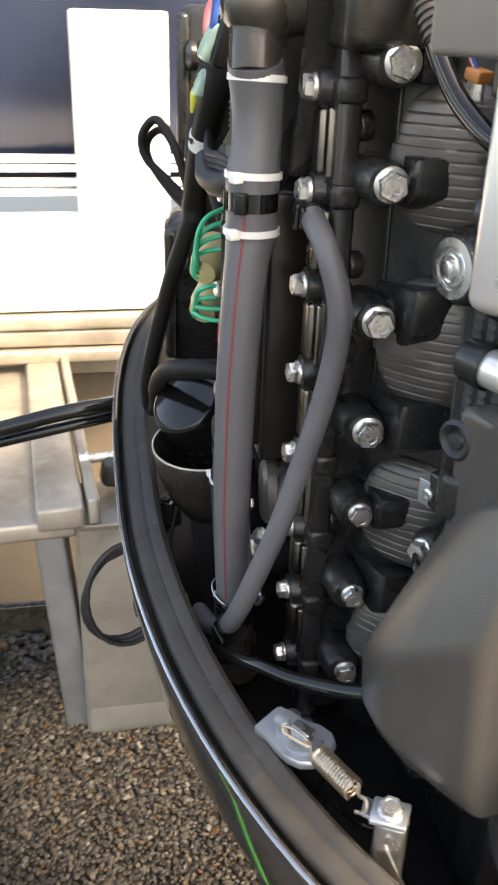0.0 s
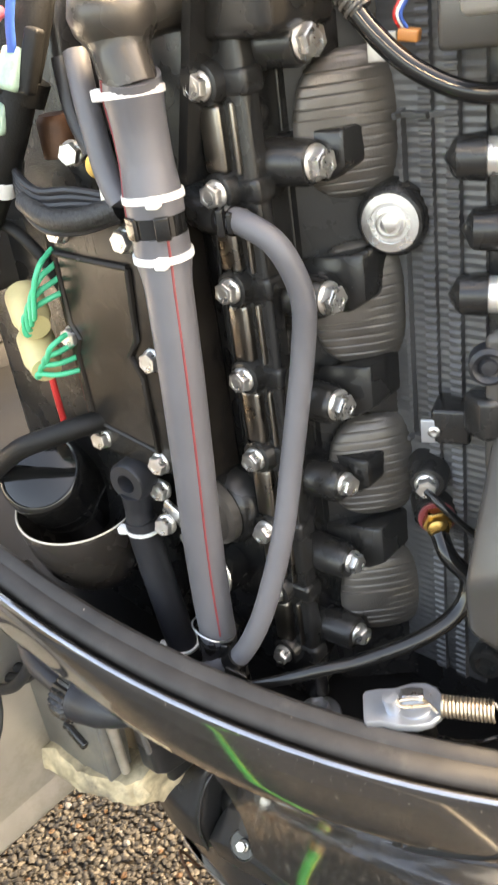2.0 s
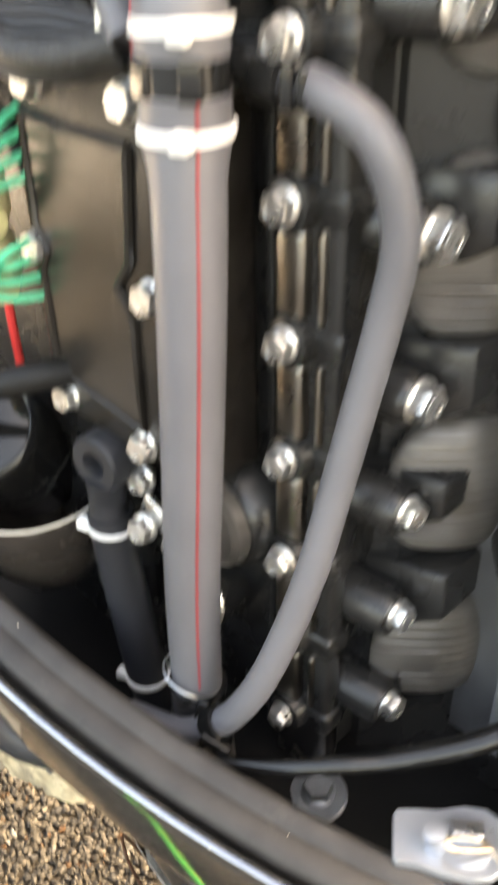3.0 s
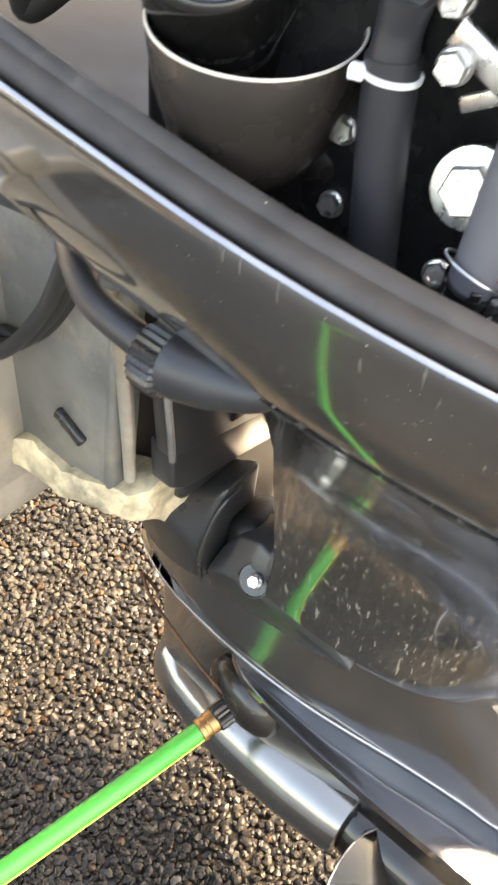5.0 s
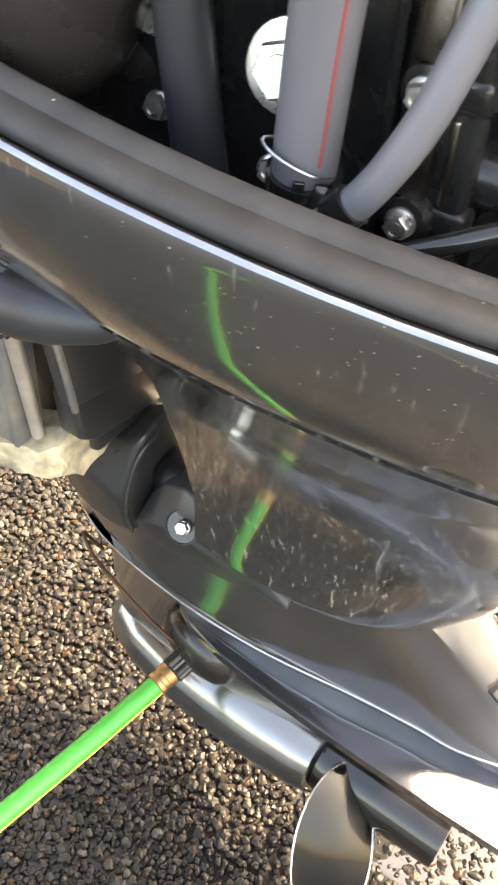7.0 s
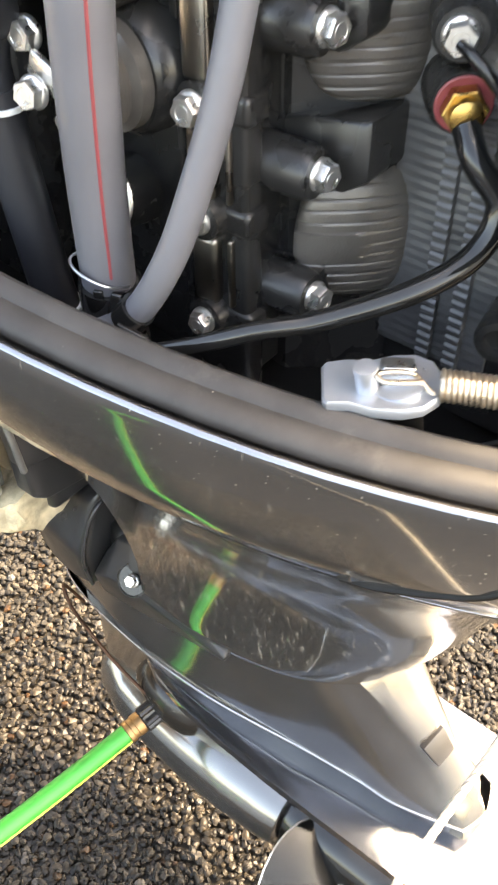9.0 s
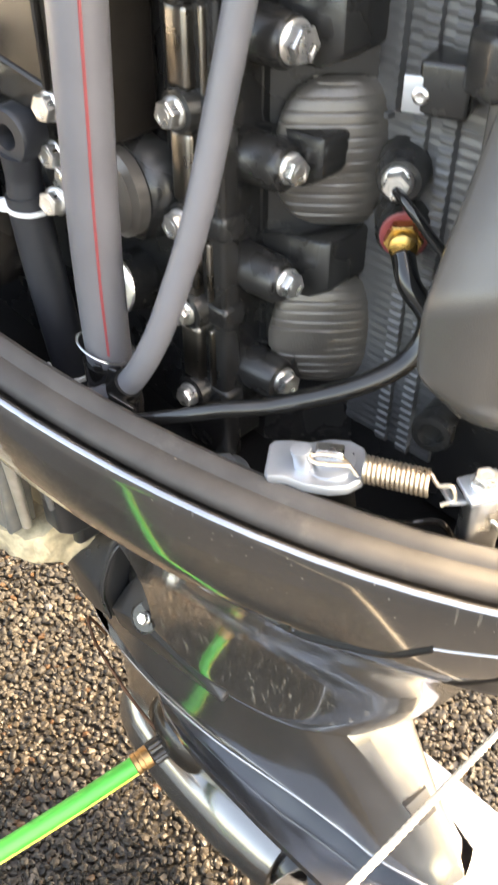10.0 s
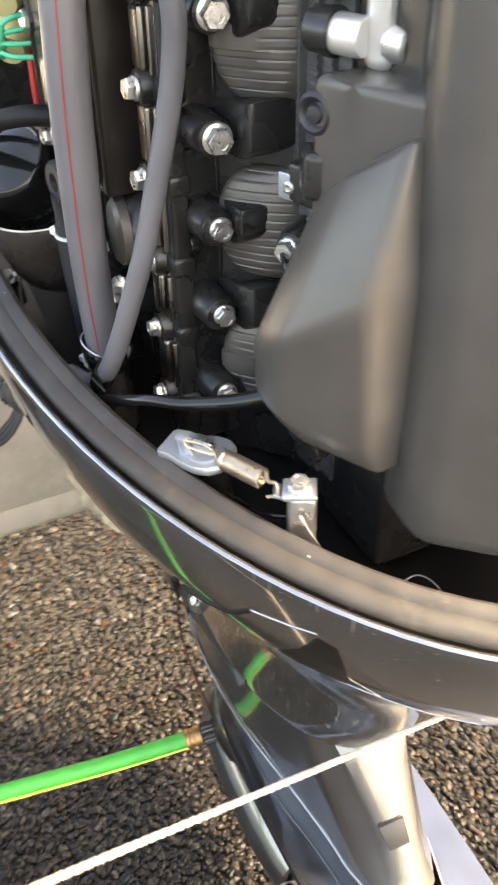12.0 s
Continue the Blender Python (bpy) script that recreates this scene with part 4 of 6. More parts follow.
ring_strip(bm, [[m @ Vector((r * math.cos(math.pi / 3 * k), r * math.sin(math.pi / 3 * k), h)) for k in range(6)] for h, r in ((0, 0.0084), (0.006, 0.0084), (0.0066, 0.0077))])
lathe(bm, m @ Vector((0, 0, 0.006)), (-0.82, -0.57, 0), [(0, 0.0062), (0.005, 0.006), (0.006, 0.0045)], 18)
part("brass_fitting", bm, BRASS, fit_boss)
# side cover with its raised panel and bolts
bm = bmesh.new()
box(bm, (0.163, 0.53, 1.302), (0.03, 0.082, 0.15), bevel=0.004)
box(bm, (0.1725, 0.495, 1.3), (0.03, 0.028, 0.16), bevel=0.004)
side_cover = part("side_cover", bm, PLATE, head, "brown-black oil cover with a raised rim")
bm = bmesh.new()
corners = [(0.5005, 1.352), (0.5605, 1.3535), (0.5615, 1.313), (0.5555, 1.304), (0.561, 1.295), (0.5595, 1.25), (0.5065, 1.243), (0.506, 1.29), (0.5135, 1.301), (0.505, 1.312)]
tube(bm, [Vector((0.147, y, z)) for y, z in corners] + [Vector((0.147, *corners[0]))], 0.0021, 8, 0)
part("cover_rim", bm, PLATE, side_cover)
bm = bmesh.new()
ring_strip(bm, [[Vector((x, y, z)) for y, z in corners] for x in (0.152, 0.1465)])
part("cover_panel", bm, PLATE, side_cover)
for y, z in ((0.552, 1.3665), (0.4985, 1.3665), (0.563, 1.304), (0.496, 1.3015), (0.558, 1.2375), (0.5075, 1.2345)):
    part("cover_boss", lathe(bmesh.new(), (0.165, y, z), (-1, 0, 0), [(0, 0.009), (0.014, 0.0085), (0.016, 0.0075)], 18), PLATE, side_cover)
    bolt(head, BOLT_M, (0.1485, y, z), (-1, -0.12, 0.05), y * 9000 % 60)
for y in (0.525, 0.532, 0.539):
    bm = bmesh.new()
    box(bm, (0.151, y, 1.362), (0.006, 0.0022, 0.013), bevel=0.0008)
    part("cover_rib", bm, PLATE, side_cover)
bolt(head, BOLT_M, (0.157, 0.523, 1.2065), (-1, -0.12, 0.05), 12)
bolt(head, BOLT_S, (0.17, 0.568, 1.105), (-0.95, -0.2, 0.2), 12)
bolt(head, BOLT_S, (0.169, 0.567, 1.14), (-0.95, -0.2, 0.2), 40)
bolt(head, BOLT_S, (0.166, 0.509, 1.1), (-0.9, -0.3, 0.3), 25)
# round covers behind the big hose
for (y, z, r) in ((0.487, 1.196, 0.0205),):
    port = part("round_cover", lathe(bmesh.new(), (0.19, y, z), (-1, 0.1, 0), [(0, r * 1.25), (0.018, r * 1.2), (0.021, r * 1.08)], 32), BLOCK, head)
    part("cover_ring", lathe(bmesh.new(), (0.1695, y + 0.002, z), (-1, 0.1, 0), [(0, r), (0.006, r), (0.0085, r * 0.85), (0.0085, 0)], 32), FIN if r > 0.02 else BOLT, port)
drain_boss = part("drain_boss", lathe(bmesh.new(), (0.1650, 0.5035, 1.1415), (0.93, 0.15, -0.25), [(-0.0005, 0.0), (0, 0.014), (0.012, 0.0155), (0.03, 0.0165)], 24), BLOCK, head)
bolt(head, bolt_mesh(0.0165, 0.0092, 0.0105), (0.1650, 0.5035, 1.1415), (-0.93, -0.15, 0.25), 17)
# thermostat housing with its elbow, above the big hose
stat = part("thermostat_housing", tube(bmesh.new(), [(0.1462, 0.4712, 1.4375), (0.1475, 0.4755, 1.452), (0.152, 0.4795, 1.466), (0.167, 0.4765, 1.4725), (0.19, 0.4665, 1.4745), (0.215, 0.456, 1.4745)], [0.0125, 0.0128, 0.0175, 0.0185, 0.019, 0.022], 28), ELBOW, head, "smooth dark cast elbow")
part("elbow_ball", lathe(bmesh.new(), (0.1508, 0.4795, 1.453), (0, 0, 1), [(-0.004, 0.0125), (0.002, 0.0145), (0.007, 0.0185), (0.0145, 0.0205), (0.022, 0.0185), (0.0285, 0.0125), (0.032, 0.0)], 32), ELBOW, stat)
# pipes and fittings beside the elbow
for pts, r, mat, nm in (([(0.158, 0.52, 1.452), (0.152, 0.512, 1.43), (0.148, 0.503, 1.4), (0.146, 0.494, 1.385)], 0.0062, HOSE, "drain_pipe"),
                        ([(0.16, 0.535, 1.45), (0.157, 0.53, 1.425), (0.155, 0.519, 1.406)], 0.0048, HOSE_DARK, "sensor_lead")):
    bm = bmesh.new()
    tube(bm, pts, r, 14)
    part(nm, bm, mat, head)
part("brass_end", lathe(bmesh.new(), (0.156, 0.516, 1.4005), (-1, -0.3, 0.1), [(0, 0.0055), (0.002, 0.0062), (0.005, 0.006), (0.0055, 0.0)], 18), BRASS, head)
part("copper_cap", lathe(bmesh.new(), (0.165, 0.556, 1.402), (0, 0, 1), [(0, 0.011), (0.018, 0.011), (0.021, 0.009), (0.0215, 0)], 22), COPPER, head)
bolt(head, BOLT_M, (0.158, 0.539, 1.405), (-0.9, -0.4, 0.1), 11)
bolt(head, BOLT_M, (0.15, 0.502, 1.389), (-0.9, -0.4, 0.1), 31)
for k in range(7):
    bm = bmesh.new()
    dz = 0.0034 * k
    tube(bm, [(0.148, 0.5, 1.377 + dz * 0.5), (0.138, 0.52, 1.372 + dz), (0.134, 0.545, 1.372 + dz), (0.139, 0.568, 1.384 + dz), (0.15, 0.575, 1.402 + dz)], 0.0021, 8)
    part("loom_wire", bm, HOSE_DARK, head)
bm = bmesh.new()
tube(bm, [(0.146, 0.497, 1.383), (0.137, 0.515, 1.379), (0.132, 0.535, 1.379), (0.134, 0.556, 1.386)], 0.006, 14)
part("braided_sleeve", bm, BRAID, head, "black braided cable sleeve")
# top corner casting and slotted bolt
bm = bmesh.new()
box(bm, (0.2, 0.44, 1.475), (0.05, 0.05, 0.05), bevel=0.006)
lathe(bm, (0.19, 0.452, 1.483), (-1, 0, 0), [(0, 0.012), (0.02, 0.011), (0.022, 0.009)], 20)
ring_strip(bm, [[Vector((x, y, z)) for y, z in ((0.468, 1.39), (0.474, 1.39), (0.449, 1.48), (0.444, 1.48))] for x in (0.166, 0.19)])
part("top_casting", bm, BLOCK, head)
bolt(head, BOLT_M, (0.168, 0.452, 1.483), (-1, -0.2, 0.1), 5)

# ---- hoses ----
def ring_tie(parent, at, axis, r, mat, width=0.0022, lump=(0, 0, 0), name="cable_tie"):
    bm = bmesh.new()
    lathe(bm, Vector(at) - Vector(axis).normalized() * width, axis, [(0, r), (0, r + 0.0011), (2 * width, r + 0.0011), (2 * width, r)], 28)
    at2 = Vector(at) + Vector(lump).normalized() * (r + 0.0022)
    box(bm, at2, (0.0058, 0.0062, 0.0052), (0, 0, 20), 0.001)
    return part(name, bm, mat, parent)


big_hose = thing("coolant_hose", (0.145, 0.475, 1.12), "grey rubber coolant hose with a red line and white cable ties", "hose")
SLEEVE = [(0.1468, 0.4715, 1.4425), (0.148, 0.4733, 1.434), (0.149, 0.474, 1.42), (0.1485, 0.473, 1.405), (0.147, 0.4712, 1.391), (0.1468, 0.471, 1.3825)]
bm = bmesh.new()
tube(bm, SLEEVE, [0.0136, 0.0138, 0.0128, 0.0126, 0.0138, 0.0138], 30)
part("upper_sleeve", bm, HOSE, big_hose)
BODY = [(0.147, 0.4712, 1.373), (0.1468, 0.4712, 1.36), (0.1445, 0.469, 1.347), (0.1415, 0.4675, 1.31), (0.14, 0.4683, 1.275), (0.1398, 0.4708, 1.24), (0.14, 0.474, 1.205), (0.1415, 0.478, 1.165), (0.1438, 0.4815, 1.128), (0.147, 0.485, 1.1)]
bm = bmesh.new()
tube(bm, BODY, [0.0137, 0.0137, 0.0118, 0.0115, 0.0114, 0.0113, 0.0113, 0.0113, 0.0113, 0.0113], 30)
part("hose_body", bm, HOSE, big_hose)
for pts, off, nm in ((SLEEVE[:], (-0.9, 0.35), "red_line"), (BODY[:-1], (-0.5, -0.95), "red_line")):
    bm = bmesh.new()
    radii = [0.0138, 0.014, 0.013, 0.0128, 0.014, 0.014] if len(pts) == 6 else [0.0139, 0.0139, 0.012, 0.0117, 0.0116, 0.0115, 0.0115, 0.0115, 0.0115]
    line = [Vector(p) + Vector((off[0], off[1] + (0.25 * i / 5 if len(pts) == 6 else 0.03 * i), 0)).normalized() * (r - 0.0004) for i, (p, r) in enumerate(zip(pts, radii))]
    tube(bm, line, 0.00075, 6)
    part(nm, bm, RED, big_hose, "thin red printed line")
part("black_joiner", lathe(bmesh.new(), (0.147, 0.4712, 1.3725), (0, 0, 1), [(-0.0015, 0.012), (0, 0.0134), (0.011, 0.0134), (0.0125, 0.012)], 30), GLOSSBLACK, big_hose, "black plastic hose joiner")
bm = bmesh.new()
box(bm, (0.1345, 0.4745, 1.378), (0.004, 0.008, 0.011), (0, 0, -10), 0.0008)
box(bm, (0.139, 0.4595, 1.378), (0.004, 0.007, 0.011), (0, 0, 40), 0.0008)
part("joiner_latch", bm, GLOSSBLACK, big_hose)
ring_tie(big_hose, (0.1482, 0.4738, 1.4355), (0.05, 0.06, 1), 0.0138, WHITE, 0.0017, (-0.5, 1, 0.0))
ring_tie(big_hose, (0.1472, 0.4714, 1.3905), (0.03, 0.04, 1), 0.0138, WHITE, 0.0017, (-0.75, -0.8, 0.0))
ring_tie(big_hose, (0.1469, 0.4712, 1.3625), (0.0, 0.0, 1), 0.0138, WHITE, 0.0017, (-0.8, -0.75, 0.0))
part("wire_ring", hoop((0.142, 0.4835, 1.125), (0.45, -0.25, 1), 0.0134, 0.0006), STEEL, big_hose)
part("spring_clip", lathe(bmesh.new(), (0.145, 0.483, 1.108), (-0.05, -0.1, 1), [(0, 0.0115), (0, 0.0132), (0.012, 0.0134), (0.012, 0.0115)], 26), GLOSSBLACK, big_hose, "black hose clip")
part("lower_stub", lathe(bmesh.new(), (0.146, 0.484, 1.06), (-0.02, -0.02, 1), [(0, 0.016), (0.03, 0.0145), (0.045, 0.0125), (0.05, 0.011)], 26), BLOCK, big_hose)
bm = bmesh.new()
box(bm, (0.1365, 0.4715, 1.113), (0.007, 0.005, 0.017), (10, 20, 30), 0.001)
box(bm, (0.134, 0.4775, 1.118), (0.003, 0.004, 0.009), (0, 0, 30), 0.0008)
part("clip_grip", bm, GLOSSBLACK, big_hose)

small_hose = thing("breather_hose", (0.14, 0.46, 1.09), "slim grey rubber hose bent in a long arc", "hose")
ARC = [(0.1745, 0.4545, 1.3735), (0.1725, 0.4395, 1.372), (0.1755, 0.423, 1.361), (0.1815, 0.417, 1.335), (0.181, 0.4205, 1.305), (0.176, 0.424, 1.275), (0.169, 0.4265, 1.245), (0.1605, 0.4295, 1.21), (0.151, 0.4345, 1.178), (0.1425, 0.444, 1.145), (0.1365, 0.46, 1.117), (0.13, 0.482, 1.1), (0.125, 0.51, 1.092)]
bm = bmesh.new()
tube(bm, ARC, 0.0062, 24)
part("hose_body", bm, HOSE, small_hose)
bm = bmesh.new()
tube(bm, [(0.186, 0.484, 1.3745), (0.1785, 0.47, 1.374), (0.1755, 0.46, 1.3738), (0.1745, 0.4545, 1.3735)], [0.0105, 0.0098, 0.0092, 0.0082], 22)
part("spigot", bm, BLOCK, small_hose)
bm = bmesh.new()
tube(bm, [(0.1738, 0.451, 1.3734), (0.1731, 0.4465, 1.373)], 0.0076, 20, 1)
box(bm, (0.166, 0.449, 1.3735), (0.004, 0.004, 0.013), (0, 0, 20), 0.0008)
box(bm, (0.1675, 0.4445, 1.3735), (0.003, 0.003, 0.01), (0, 0, 20), 0.0008)
part("hose_clamp", bm, GLOSSBLACK, small_hose)
bm = bmesh.new()
tube(bm, [(0.137, 0.458, 1.12), (0.1352, 0.4635, 1.113)], 0.0076, 20, 1)
box(bm, (0.13, 0.456, 1.112), (0.003, 0.014, 0.006), (20, 0, 20), 0.0008)
part("hose_clamp", bm, GLOSSBLACK, small_hose)

drain = thing("drain_hose", (0.15, 0.53, 1.07), "black rubber drain hose below a ring fitting", "hose")
bm = bmesh.new()
tube(bm, [(0.1465, 0.5375, 1.186), (0.147, 0.536, 1.16), (0.149, 0.533, 1.12), (0.151, 0.53, 1.085), (0.153, 0.527, 1.06)], 0.0103, 26)
part("hose_body", bm, HOSE_DARK, drain)
bm = bmesh.new()
ring = lathe(bm, (0.1395, 0.535, 1.2155), (-1, -0.15, 0), [(-0.014, 0.0135), (-0.002, 0.0135), (0.0, 0.012), (0.0, 0.0062), (-0.003, 0.0056), (-0.01, 0.0052), (-0.01, 0.0)], 30)
tube(bm, [(0.146, 0.5355, 1.207), (0.1462, 0.537, 1.195), (0.1464, 0.5375, 1.184)], [0.0095, 0.0085, 0.0092], 20)
part("ring_fitting", bm, HOSE_DARK, drain)
ring_tie(drain, (0.1467, 0.537, 1.1795), (0.03, -0.05, 1), 0.0103, WHITE, 0.001, (-0.7, 0.75, 0))
ring_tie(drain, (0.1512, 0.5295, 1.083), (0.03, -0.05, 1), 0.0105, WHITE, 0.0011, (-0.7, 0.75, 0))
bracket = thing("hose_bracket", (0.15, 0.51, 1.19), "small zinc hose bracket with a bolt", "bracket")
bm = bmesh.new()
box(bm, (0.153, 0.506, 1.192), (0.003, 0.03, 0.011), (25, 0, 0), 0.001)
box(bm, (0.155, 0.499, 1.182), (0.003, 0.03, 0.006), (-30, 0, 0), 0.001)
part("strap", bm, BOLT, bracket)
bolt(bracket, BOLT_M, (0.1485, 0.5145, 1.189), (-1, -0.2, 0.1), 21)
# thin pipe from the brass fitting along the floor
pipe = thing("fuel_pipe", (0.16, 0.4, 1.09), "thin black rubber pipe from a brass fitting", "pipe")
bm = bmesh.new()
tube(bm, [(0.2215, 0.3705, 1.189), (0.2165, 0.362, 1.18), (0.219, 0.3515, 1.166), (0.21, 0.3535, 1.149), (0.19, 0.366, 1.1385), (0.165, 0.39, 1.129), (0.1487, 0.4065, 1.1265), (0.135, 0.43, 1.116), (0.126, 0.461, 1.1018), (0.122, 0.5, 1.085), (0.12, 0.55, 1.075)], [0.0052, 0.0052, 0.005, 0.005, 0.0048, 0.0042, 0.0038, 0.0036, 0.0034, 0.0034, 0.0034], 16)
part("pipe_body", bm, GLOSSBLACK, pipe)
wire = thing("earth_wire", (0.22, 0.36, 1.2), "thin black earth wire from a bolt", "wire")
bm = bmesh.new()
tube(bm, [(0.2195, 0.3765, 1.2165), (0.217, 0.366, 1.212), (0.221, 0.355, 1.2), (0.228, 0.34, 1.185), (0.236, 0.32, 1.16)], 0.0022, 10)
part("wire_body", bm, GLOSSBLACK, wire)

# ---- oil filter ----
oil = thing("oil_filter", (0.15, 0.61, 1.09), "black oil filter canister in a brown drip cup", "oil filter")
axis = Vector((-0.52, -0.38, 0.76)).normalized()
FOOT = Vector((0.1265, 0.607, 1.211)) - axis * 0.075
bm = bmesh.new()
lathe(bm, FOOT, axis, [(0, 0.029), (0.05, 0.0293), (0.066, 0.029), (0.0705, 0.0283), (0.0735, 0.0268), (0.0742, 0.0255), (0.0736, 0.0245), (0.0755, 0.019), (0.077, 0.01), (0.0775, 0.0)], 48)
part("canister", bm, GLOSSBLACK, oil)
bm = bmesh.new()
lathe(bm, (0.156, 0.606, 1.085), (-0.12, -0.08, 1), [(0.028, 0.0), (0.03, 0.018), (0.038, 0.0275), (0.052, 0.0355), (0.072, 0.041), (0.096, 0.0435), (0.0975, 0.0428), (0.096, 0.0415), (0.074, 0.0395), (0.056, 0.034), (0.042, 0.024), (0.036, 0.0)], 44)
part("drip_cup", bm, CUP, oil, "brown-black metal drip cup with a pale lip")
part("cup_lip", hoop(Vector((0.156, 0.606, 1.085)) + Vector((-0.12, -0.08, 1)).normalized() * 0.097, (-0.12, -0.08, 1), 0.0428, 0.0007, 56), PALELIP, oil, "pale worn lip of the cup")
bm = bmesh.new()
tube(bm, [(0.17, 0.6, 1.12), (0.178, 0.585, 1.12), (0.185, 0.565, 1.118)], 0.013, 18)
part("outlet", bm, CUP, oil)

# small print round the filter's lower edge, its lines too small to read, one word legible
side = axis.cross(Vector((0, 0, 1))).normalized()
out = side.cross(axis).normalized()
foot = FOOT
rng = random.Random(5)
bm = bmesh.new()
for row, (up, tall) in enumerate(((0.0425, 0.0007), (0.0405, 0.0007), (0.031, 0.0006), (0.0295, 0.0006), (0.028, 0.0006), (0.0265, 0.0006))):
    a = -2.6
    while a < -0.2:
        wide = rng.uniform(0.02, 0.07)
        if rng.random() < 0.82 and not (row < 2 and rng.random() < 0.2):
            quad = [foot + axis * (up + dz) + 0.0295 * (math.cos(b) * side + math.sin(b) * out) for b, dz in ((a, 0), (a + wide, 0), (a + wide, tall), (a, tall))]
            bm.faces.new([bm.verts.new(q) for q in quad])
        a += wide + 0.018
part("small_print", bm, PRINT, oil)
word = bpy.data.curves.new("printed_word", "FONT")
word.body, word.size, word.align_x, word.extrude = "ATTENTION", 0.0042, "CENTER", 0.0001
word.materials.append(PRINT)
ob = new("printed_word", word)
WORD = Vector((0.1636, 0.591, 1.1649))
at = foot + axis * 0.0335 + 0.0297 * (WORD - foot - axis * (WORD - foot).dot(axis)).normalized()
face = (at - foot - axis * (at - foot).dot(axis)).normalized()
right = axis.cross(face).normalized()
under(ob, oil)
ob.matrix_basis = Matrix((( right.x, axis.x, face.x, at.x), (right.y, axis.y, face.y, at.y), (right.z, axis.z, face.z, at.z), (0, 0, 0, 1)))

# ---- wiring ----
harness = thing("wiring_harness", (0.13, 0.6, 1.3), "black taped wiring harness with a white tag", "wiring")
bm = bmesh.new()
tube(bm, [(0.165, 0.54, 1.49), (0.152, 0.545, 1.46), (0.141, 0.558, 1.425), (0.1365, 0.576, 1.397), (0.135, 0.6, 1.37), (0.135, 0.616, 1.35), (0.1355, 0.618, 1.338)], [0.0085, 0.0092, 0.009, 0.0086, 0.0082, 0.0082, 0.0086], 20)
part("loom", bm, TAPE, harness)
part("paper_tag", lathe(bmesh.new(), (0.1362, 0.578, 1.3935), (0.06, -0.45, 0.8), [(-0.0045, 0.0082), (-0.0045, 0.0092), (0.0045, 0.0094), (0.0045, 0.0082)], 24), WHITE, harness, "white wrapped label with dark print")
for a in (150, 160, 170, 184):
    bm = bmesh.new()
    c = Vector((0.1362, 0.578, 1.3935))
    d = Vector((math.cos(radians(a + 50)), math.sin(radians(a + 50)), 0.0))
    box(bm, c + d * 0.0093, (0.0008, 0.0011, 0.004), (0, 20, a + 50), 0)
    part("print_bar", bm, TAPE, harness)
bm = bmesh.new()
tube(bm, [(0.148, 0.551, 1.444), (0.144, 0.555, 1.434)], 0.0135, 18, 2)
box(bm, (0.134, 0.5545, 1.4435), (0.008, 0.009, 0.012), (0, 0, 30), 0.002)
part("strap", bm, TAPE, harness)
for pts, mat, nm in (([(0.142, 0.545, 1.474), (0.136, 0.549, 1.468), (0.1335, 0.549, 1.457), (0.135, 0.546, 1.446)], PINK, "pink_wire"), ([(0.143, 0.531, 1.49), (0.1375, 0.5355, 1.472), (0.1355, 0.538, 1.456)], BLUE, "blue_wire"), ([(0.1325, 0.563, 1.432), (0.13, 0.57, 1.42), (0.1285, 0.574, 1.41)], YELLOW, "yellow_wire")):
    bm = bmesh.new()
    tube(bm, pts, [0.0016, 0.0032, 0.0012] if mat == YELLOW else 0.0022, 10)
    part(nm, bm, mat, harness)
for at, size in (((0.135, 0.541, 1.449), (0.008, 0.012, 0.02)), ((0.1325, 0.558, 1.427), (0.007, 0.009, 0.016))):
    bm = bmesh.new()
    box(bm, at, size, (15, 20, 20), 0.003)
    part("clear_splice", bm, CLEAR, harness, "clear green-tinted wire splice")
bm = bmesh.new()
box(bm, (0.141, 0.533, 1.451), (0.008, 0.008, 0.03), (20, 10, 20), 0.002)
part("taped_trunk", bm, TAPE, harness)
for pts, r in (([(0.135, 0.617, 1.345), (0.12, 0.63, 1.36), (0.105, 0.638, 1.375), (0.103, 0.636, 1.39), (0.112, 0.628, 1.4), (0.122, 0.615, 1.385), (0.13, 0.61, 1.36)], 0.003),
               ([(0.134, 0.62, 1.342), (0.121, 0.634, 1.353), (0.108, 0.643, 1.372), (0.107, 0.641, 1.386), (0.116, 0.632, 1.393), (0.124, 0.619, 1.38), (0.131, 0.613, 1.355)], 0.0026),
               ([(0.136, 0.618, 1.345), (0.123, 0.632, 1.3), (0.112, 0.65, 1.25), (0.105, 0.675, 1.2), (0.106, 0.69, 1.175)], 0.0062),
               ([(0.106, 0.69, 1.175), (0.1094, 0.692, 1.166), (0.112, 0.675, 1.178), (0.109, 0.637, 1.208), (0.113, 0.6, 1.235), (0.124, 0.575, 1.246), (0.1385, 0.561, 1.25), (0.16, 0.553, 1.248)], 0.0066),
               ([(0.14, 0.6, 1.37), (0.142, 0.585, 1.365), (0.146, 0.572, 1.35), (0.152, 0.568, 1.33)], 0.0035),
               ([(0.16, 0.65, 1.46), (0.15, 0.665, 1.43), (0.14, 0.66, 1.38), (0.14, 0.64, 1.33)], 0.006)):
    bm = bmesh.new()
    tube(bm, pts, r, 12)
    part("branch", bm, TAPE, harness)
bm = bmesh.new()
tube(bm, [(0.155, 0.61, 1.3), (0.153, 0.606, 1.27), (0.1525, 0.605, 1.25), (0.153, 0.605, 1.23)], 0.0022, 8)
part("red_wire", bm, REDWIRE, harness)
plugs = thing("wire_connectors", (0.14, 0.59, 1.27), "cream plastic plugs with bright green wires", "connector")
